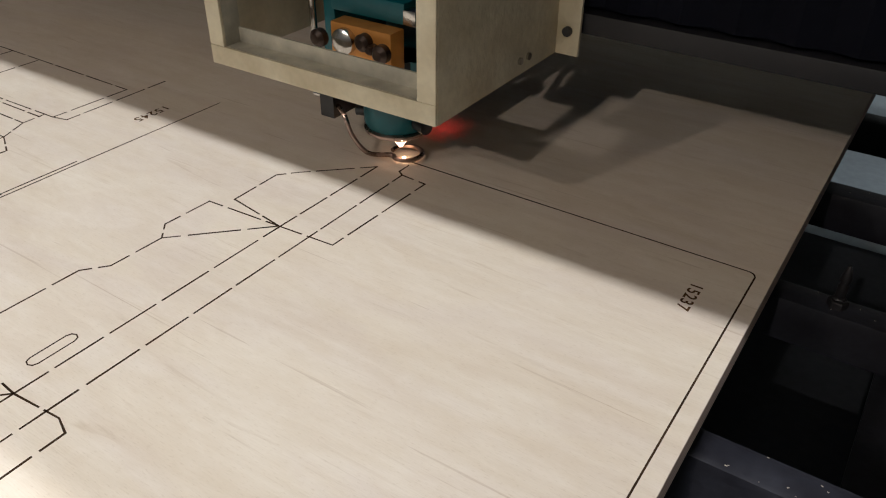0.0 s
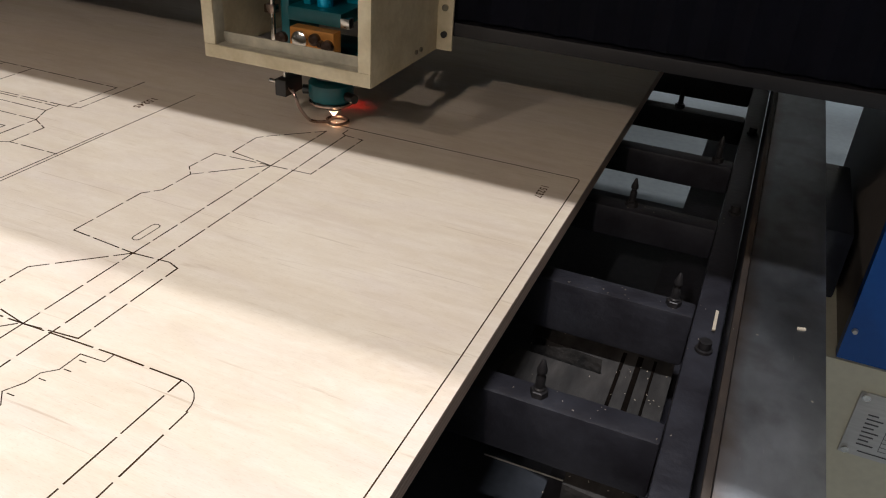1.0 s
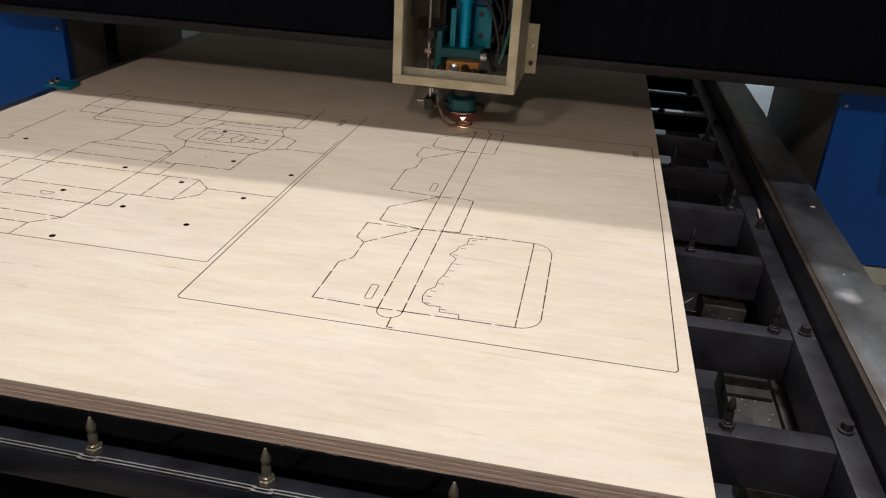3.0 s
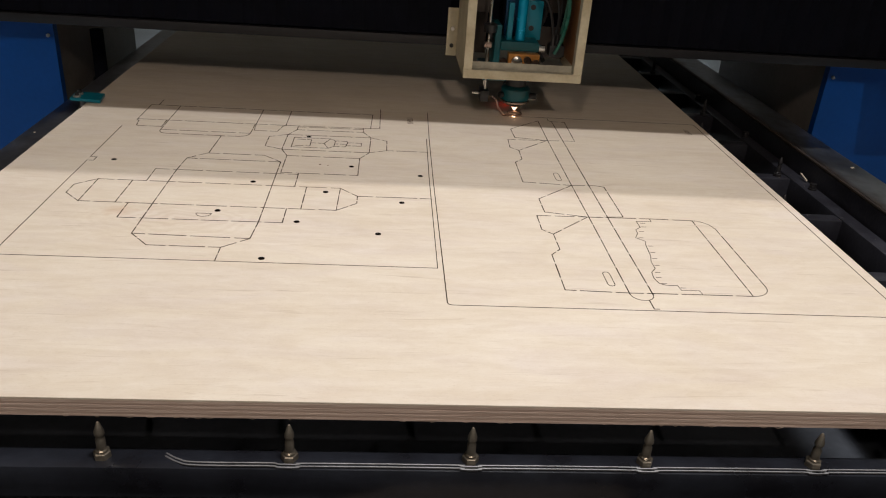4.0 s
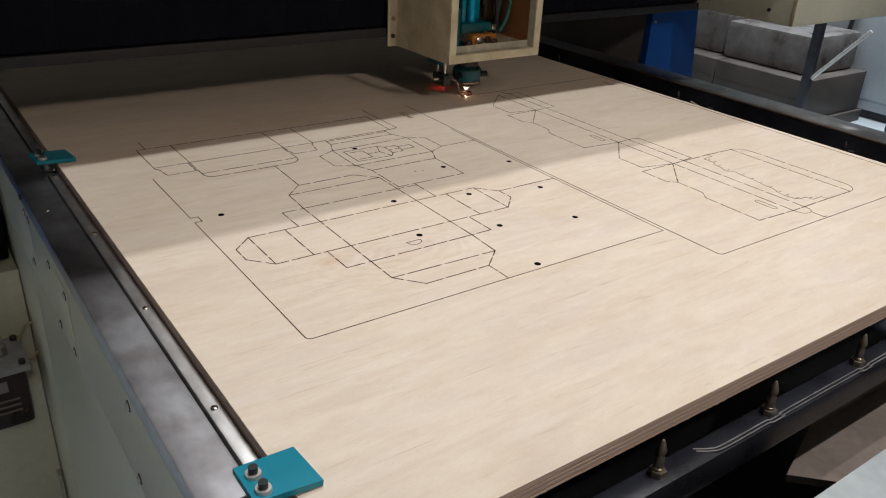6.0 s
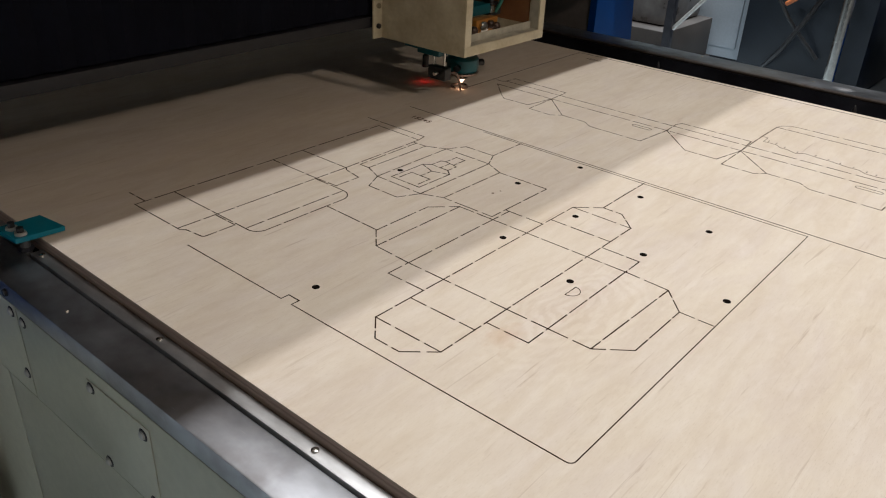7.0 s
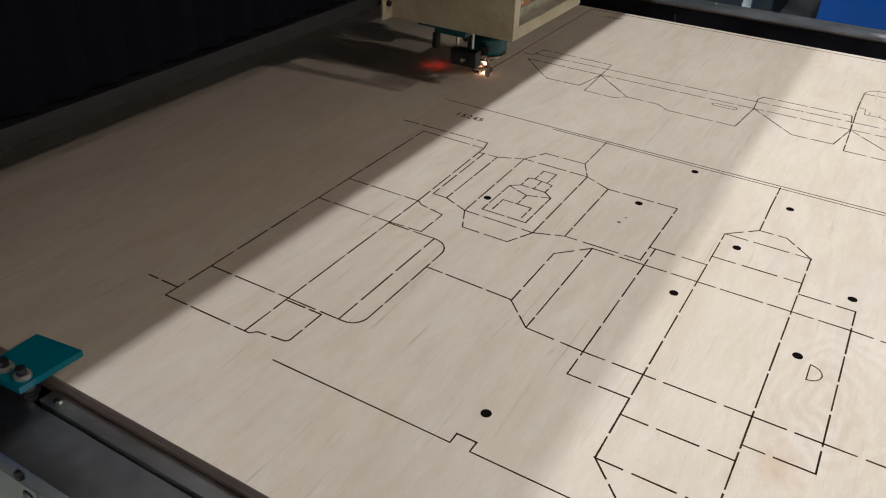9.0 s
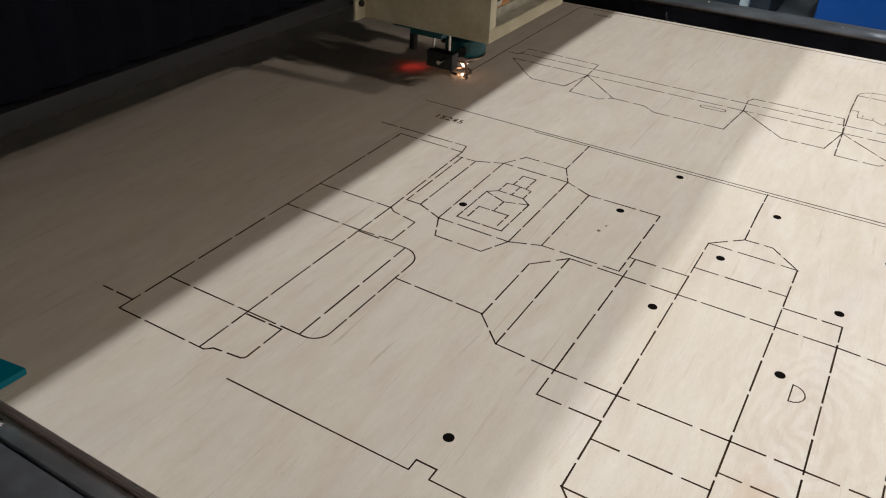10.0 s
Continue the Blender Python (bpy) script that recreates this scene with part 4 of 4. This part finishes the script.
# ---- scraps under the bars ----
setting("rear_ledge", box(B(), 1.209, 1.30, 0.701, 1.50, 0.703, 0.711), M_FRAME, "sooty ledge below the rear bars", "ledge")
setting("inner_ledge", box(B(), 1.175, 1.30, -0.40, 0.70, 0.705, 0.712), M_FRAME, "sooty ledge below the bars", "ledge")


def scrap(label, outline, z0, z1, grooves=(), mat=None):
    s = tagged(new("wood_offcut", mesh_of("wood_offcut", slab(B(), outline, z1 - z0, pose(0, 0, z0)), mat or M_SCRAP, False)), label, "offcut", "charred offcuts")
    for x0, x1, y0, y1 in grooves:
        part("saw_groove", box(B(), x0, x1, y0, y1, z1 - 0.002, z1 + 0.0015), M_HOLE, s)
    return s


scrap("charred plywood offcut with a slot, on the ledge", [(1.085, 0.470), (1.262, 0.430), (1.262, 0.607), (1.188, 0.611), (1.186, 0.594), (1.098, 0.602), (1.100, 0.556), (1.186, 0.547), (1.190, 0.521), (1.092, 0.525)], 0.712, 0.752, ((1.205, 0 + 1.209, 0.45, 0.57), (1.222, 1.228, 0.45, 0.57), (1.240, 1.243, 0.45, 0.57)))
scrap("short charred wood block on the ledge", [(1.195, 0.345), (1.258, 0.338), (1.260, 0.392), (1.192, 0.396)], 0.712, 0.757)
scrap("charred wood block with a curved front on the ledge", [(1.198, 0.03), (1.258, 0.03), (1.258, 0.185), (1.230, 0.196), (1.202, 0.190)], 0.712, 0.757, ((1.20, 1.256, 0.098, 0.104),))
scrap("charred wood block with a curved front on the ledge", [(1.196, -0.19), (1.256, -0.19), (1.256, -0.03), (1.228, -0.022), (1.198, -0.03)], 0.712, 0.757)
scrap("thin charred wood strip standing on the ledge", [(1.266, -0.15), (1.276, -0.15), (1.276, 0.18), (1.266, 0.18)], 0.712, 0.750)
wedge = scrap("sooty brown cut-off board on a stand under the front bar", [(0.50, -0.393), (0.47, -0.352), (0.421, -0.304), (0.557, -0.2575), (0.60, -0.225), (0.69, -0.225), (0.708, -0.2557), (0.734, -0.318), (0.745, -0.393)], 0.745, 0.755, (), material("brown_sooty_board", (0.20, 0.157, 0.128), 0.75, var=0.4, scale=14, bump=0.2))
part("stand", box(B(), 0.62, 0.78, -0.375, -0.335, 0.61, 0.745), M_FRAME, wedge, "dark stand")
for run in ([(1.1155, 0.406, 0.722), (1.14, 0.406, 0.722), (1.172, 0.406, 0.722), (1.1918, 0.431, 0.722)], [(1.109, 0.382, 0.722), (1.15, 0.3825, 0.722), (1.196, 0.383, 0.722)]):
    tagged(new("steel_wire", mesh_of("steel_wire", pipe(B(), run, 0.0008, 8), M_ZINC)), "thin bright wire lying under the bars", "wire", "loose wires")
tagged(new("red_chip", mesh_of("red_chip", box(B(), 1.125, 1.131, 0.19, 0.196, 0.61, 0.616, 0.001), plain("red_plastic", (0.5, 0.02, 0.02), 0.5))), "tiny red plastic chip on the tray", "chip")

# front bar welds
M_SCORE = material("scraped_grey_line", (0.32, 0.32, 0.33), 0.5, metal=0.3, var=0.4, scale=60)
for y in (-0.2945, -0.2905):
    run = [(0.270, y + 0.012, 0.8404), (0.283, y + 0.004, 0.8406), (0.300, y, 0.8407)]
    for xp in (0.385, 0.557, 0.729, 0.901, 1.073):
        run += [(xp - 0.018, y, 0.8407), (xp - 0.010, y - 0.0016, 0.8407), (xp + 0.010, y - 0.0016, 0.8407), (xp + 0.018, y, 0.8407)]
    part("scored_line", pipe(B(), run, 0.00075, 6), M_SCORE, grid, "bright scraped line on the front bar")
for y in (-0.06, 0.141, 0.489, 0.81, 1.12):
    part("frame_bolt", lathe(B(), 1.284, y, [(0.8405, 0.0085), (0.8435, 0.0085), (0.844, 0.0062), (0.852, 0.0062)], 14), M_SOOTPIN, grid, "black socket bolt")

# chips and slivers of wood on the rails and bars
M_CHIP = material("pale_wood_chip", (0.52, 0.46, 0.37), 0.7, var=0.2, scale=80)
rng = random.Random(4)
bm = B()
for k in range(95):
    if k < 20:
        x, y, z = rng.uniform(1.30, 1.38), rng.uniform(-0.4, 1.0), 0.881
    elif k < 85:
        x, y, z = rng.uniform(1.13, 1.29), rng.choice(BARS[:7]) + rng.uniform(-0.012, 0.012), 0.8402
    else:
        x, y, z = rng.uniform(1.269, 1.296), rng.uniform(-0.4, 1.0), 0.8408
    s = rng.uniform(0.00025, 0.0006)
    m = pose(x, y, z, 0, 0, rng.uniform(0, 180))
    slab(bm, [(-s * 1.6, -s * 0.5), (s * 1.4, -s * 0.7), (s * 1.8, s * 0.4), (-s, s * 0.6)], s * 0.6, m)
for k in range(120):
    x, y = rng.choice(((1.195, 1.258), (1.10, 1.26))), rng.uniform(-0.18, 0.58)
    s = rng.uniform(0.0003, 0.0007)
    slab(bm, [(-s * 1.6, -s * 0.5), (s * 1.4, -s * 0.7), (s * 1.8, s * 0.4), (-s, s * 0.6)], s * 0.6, pose(rng.uniform(*x), y, 0.757, 0, 0, rng.uniform(0, 180)))
for x, y, z, s, turn in ((1.3615, 0.506, 0.8812, 0.0032, 20), (1.348, 0.25, 0.8812, 0.0018, 70), (-0.147, 0.495, 0.8842, 0.0016, 40)):
    slab(bm, [(-s * 1.3, -s * 0.5), (s * 1.1, -s * 0.7), (s * 1.4, s * 0.4), (-s, s * 0.6)], s * 0.4, pose(x, y, z, 0, 0, turn))
tagged(new("wood_chips", mesh_of("wood_chips", bm, M_CHIP, False)), "scattered pale wood chips and dust", "wood chips", kind="stuff")
sl = thing("wood_sliver", "pale wooden sliver standing in the rail gap", "sliver")
part("sliver", slab(B(), [(-0.0015, 0), (0.0015, 0.001), (0.003, 0.028), (0.0, 0.029)], 0.002, pose(1.289, 0.522, 0.8435, 12, 0, 4)), M_CHIP, sl)
bm = B()
for k in range(46):
    x = rng.uniform(BX0 + 0.01, BX1 - 0.01)
    n = rng.uniform(0.003, 0.012)
    dip = rng.uniform(0.0004, 0.0016)
    pipe(bm, [(x, BY0 + 0.0010, 0.8803), (x + n * 0.4, BY0 + 0.0004, 0.8800 - dip), (x + n, BY0 + 0.0012, 0.8802 - dip * rng.uniform(0, 1.6))], rng.uniform(0.00012, 0.00030), 4)
part("edge_splinters", bm, M_PLY_A, sheet, "ragged splinters under the front edge")["kind"] = "stuff"

# ---- hall around: other machines and goods ----
M_GREY = material("grey_machine_paint", (0.42, 0.47, 0.52), 0.4, var=0.2, scale=4)
M_CARTON = material("dusty_dark_crate", (0.068, 0.056, 0.049), 0.55, var=0.45, scale=6, bump=0.3)
M_WRAP = material("crumpled_plastic_wrap", (0.17, 0.16, 0.155), 0.3, var=0.5, scale=9, bump=0.8, second=(0.07, 0.06, 0.055), fine=26)
pallet = thing("goods_pallet", "dusty brown boxes and boards stacked on a low pallet", "pallet")
for k in range(5):
    part("base_board", box(B(), 4.00 + 0.006 * (k % 2), 4.72, 1.80 + 0.262 * k, 2.055 + 0.262 * k, 0.001, 0.070, 0.004), M_CARTON, pallet)
for k, (y0, y1) in enumerate(((1.82, 2.44), (2.45, 3.09))):
    bx = part("box", box(B(), 4.035 + 0.01 * k, 4.70, y0, y1, 0.071, 0.312, 0.008), M_CARTON, pallet)
    part("strap", box(B(), 4.031 + 0.01 * k, 4.036 + 0.01 * k, y0 + 0.02, y1 - 0.02, 0.19, 0.206, 0.001), M_BACKPLATE, bx)
    for j in range(3):
        part("nail_head", rod(B(), (4.028 + 0.01 * k, y0 + 0.1 + 0.2 * j, 0.13), (4.036 + 0.01 * k, y0 + 0.1 + 0.2 * j, 0.13), 0.007, seg=10), M_ZINC, bx)
part("wrapped_box", box(B(), 4.16, 4.68, 1.90, 2.50, 0.313, 0.54, 0.03), M_WRAP, pallet, "box in crumpled grey plastic wrap")
part("wrapped_box", box(B(), 4.20, 4.70, 2.53, 3.05, 0.313, 0.66, 0.03), M_WRAP, pallet)
post = thing("rack_post", "dark steel rack post beside the pallet", "post")
part("post", box(B(), 3.92, 3.965, 1.745, 1.79, 0.0, 1.35, 0.003), M_FRAME, post)
part("foot", box(B(), 3.89, 3.995, 1.70, 1.793, 0.0, 0.012, 0.002), M_FRAME, post)
part("brace", rod(B(), (3.945, 1.745, 0.36), (3.97, 1.50, 0.66), 0.011, seg=10), M_ZINC, post, "bare steel slanting brace")
cab = thing("grey_cabinet", "tall pale grey machine cabinet on the workshop floor", "cabinet")
part("cabinet_body", box(B(), 4.80, 5.5, 1.64, 2.80, 0.05, 1.9, 0.01), M_GREY, cab)
part("cabinet_door", box(B(), 4.785, 4.80, 1.67, 2.21, 0.12, 1.84, 0.004), M_GREY, cab)
part("cabinet_door", box(B(), 4.785, 4.80, 2.23, 2.77, 0.12, 1.84, 0.004), M_GREY, cab)
part("plinth", box(B(), 4.82, 5.48, 1.66, 2.78, 0.0, 0.05), M_FRAME, cab)
part("power_cable", pipe(B(), [(4.76, 2.0, 1.9), (4.75, 1.98, 1.0), (4.74, 2.03, 0.4), (4.70, 1.95, 0.02)], 0.014), M_BLACKPLASTIC, cab, "hanging black cable")
press = thing("blue_machine", "blue painted machine frame with steel post", "machine")
part("machine_bed", box(B(), 4.5, 5.7, -0.7, 0.6, 0.0, 0.42, 0.02), M_BLUE, press)
part("machine_table", box(B(), 4.4, 5.8, -0.8, 0.7, 0.42, 0.47, 0.01), M_STEEL, press)
part("machine_head", box(B(), 4.9, 5.5, -0.3, 0.3, 0.47, 1.1, 0.03), M_BLUE, press)
part("hose", pipe(B(), [(4.3, 0.9, 0.9), (4.4, 0.7, 0.6), (4.7, 0.4, 0.55), (4.9, 0.3, 0.7)], 0.02), M_BLACKPLASTIC, press)
dark = thing("black_machine", "black machine with a steel post and hanging cables", "machine")
part("machine_body", box(B(), 4.6, 5.8, 0.85, 1.58, 0.0, 1.5, 0.02), material("slate_machine_paint", (0.012, 0.018, 0.028), 0.4, var=0.4, scale=5), dark)
part("steel_post", lathe(B(), 4.35, 0.95, [(0.0, 0.06), (0.02, 0.06), (0.02, 0.03), (1.6, 0.03)]), M_CHROME, dark)
part("cable", pipe(B(), [(4.58, 1.2, 1.3), (4.50, 1.1, 0.7), (4.45, 1.25, 0.3), (4.58, 1.4, 0.1)], 0.015), M_BLACKPLASTIC, dark)
part("cable", pipe(B(), [(4.50, 1.32, 0.50), (4.46, 1.18, 0.60), (4.46, 1.02, 0.66), (4.52, 0.92, 0.80)], 0.014), material("orange_cable", (0.55, 0.16, 0.05), 0.45, var=0.2, scale=30), dark, "orange cable")
part("cable", pipe(B(), [(4.58, 1.5, 1.2), (4.48, 1.4, 0.6), (4.58, 1.1, 0.2)], 0.012), M_BLACKPLASTIC, dark)


def motions():
    head_rows = [(0.0, 0.784), (1.0, 0.772), (2.5, 0.749), (4.0, 0.727), (5.5, 0.709), (7.0, 0.693), (8.5, 0.677), (10.0, 0.660)]
    walk(head, [(t, pose(x, 0.680, 0.9)) for t, x in head_rows])
    walk(fresh, [(t, pose(x, 0.680, 0.9)) for t, x in head_rows])


motions()
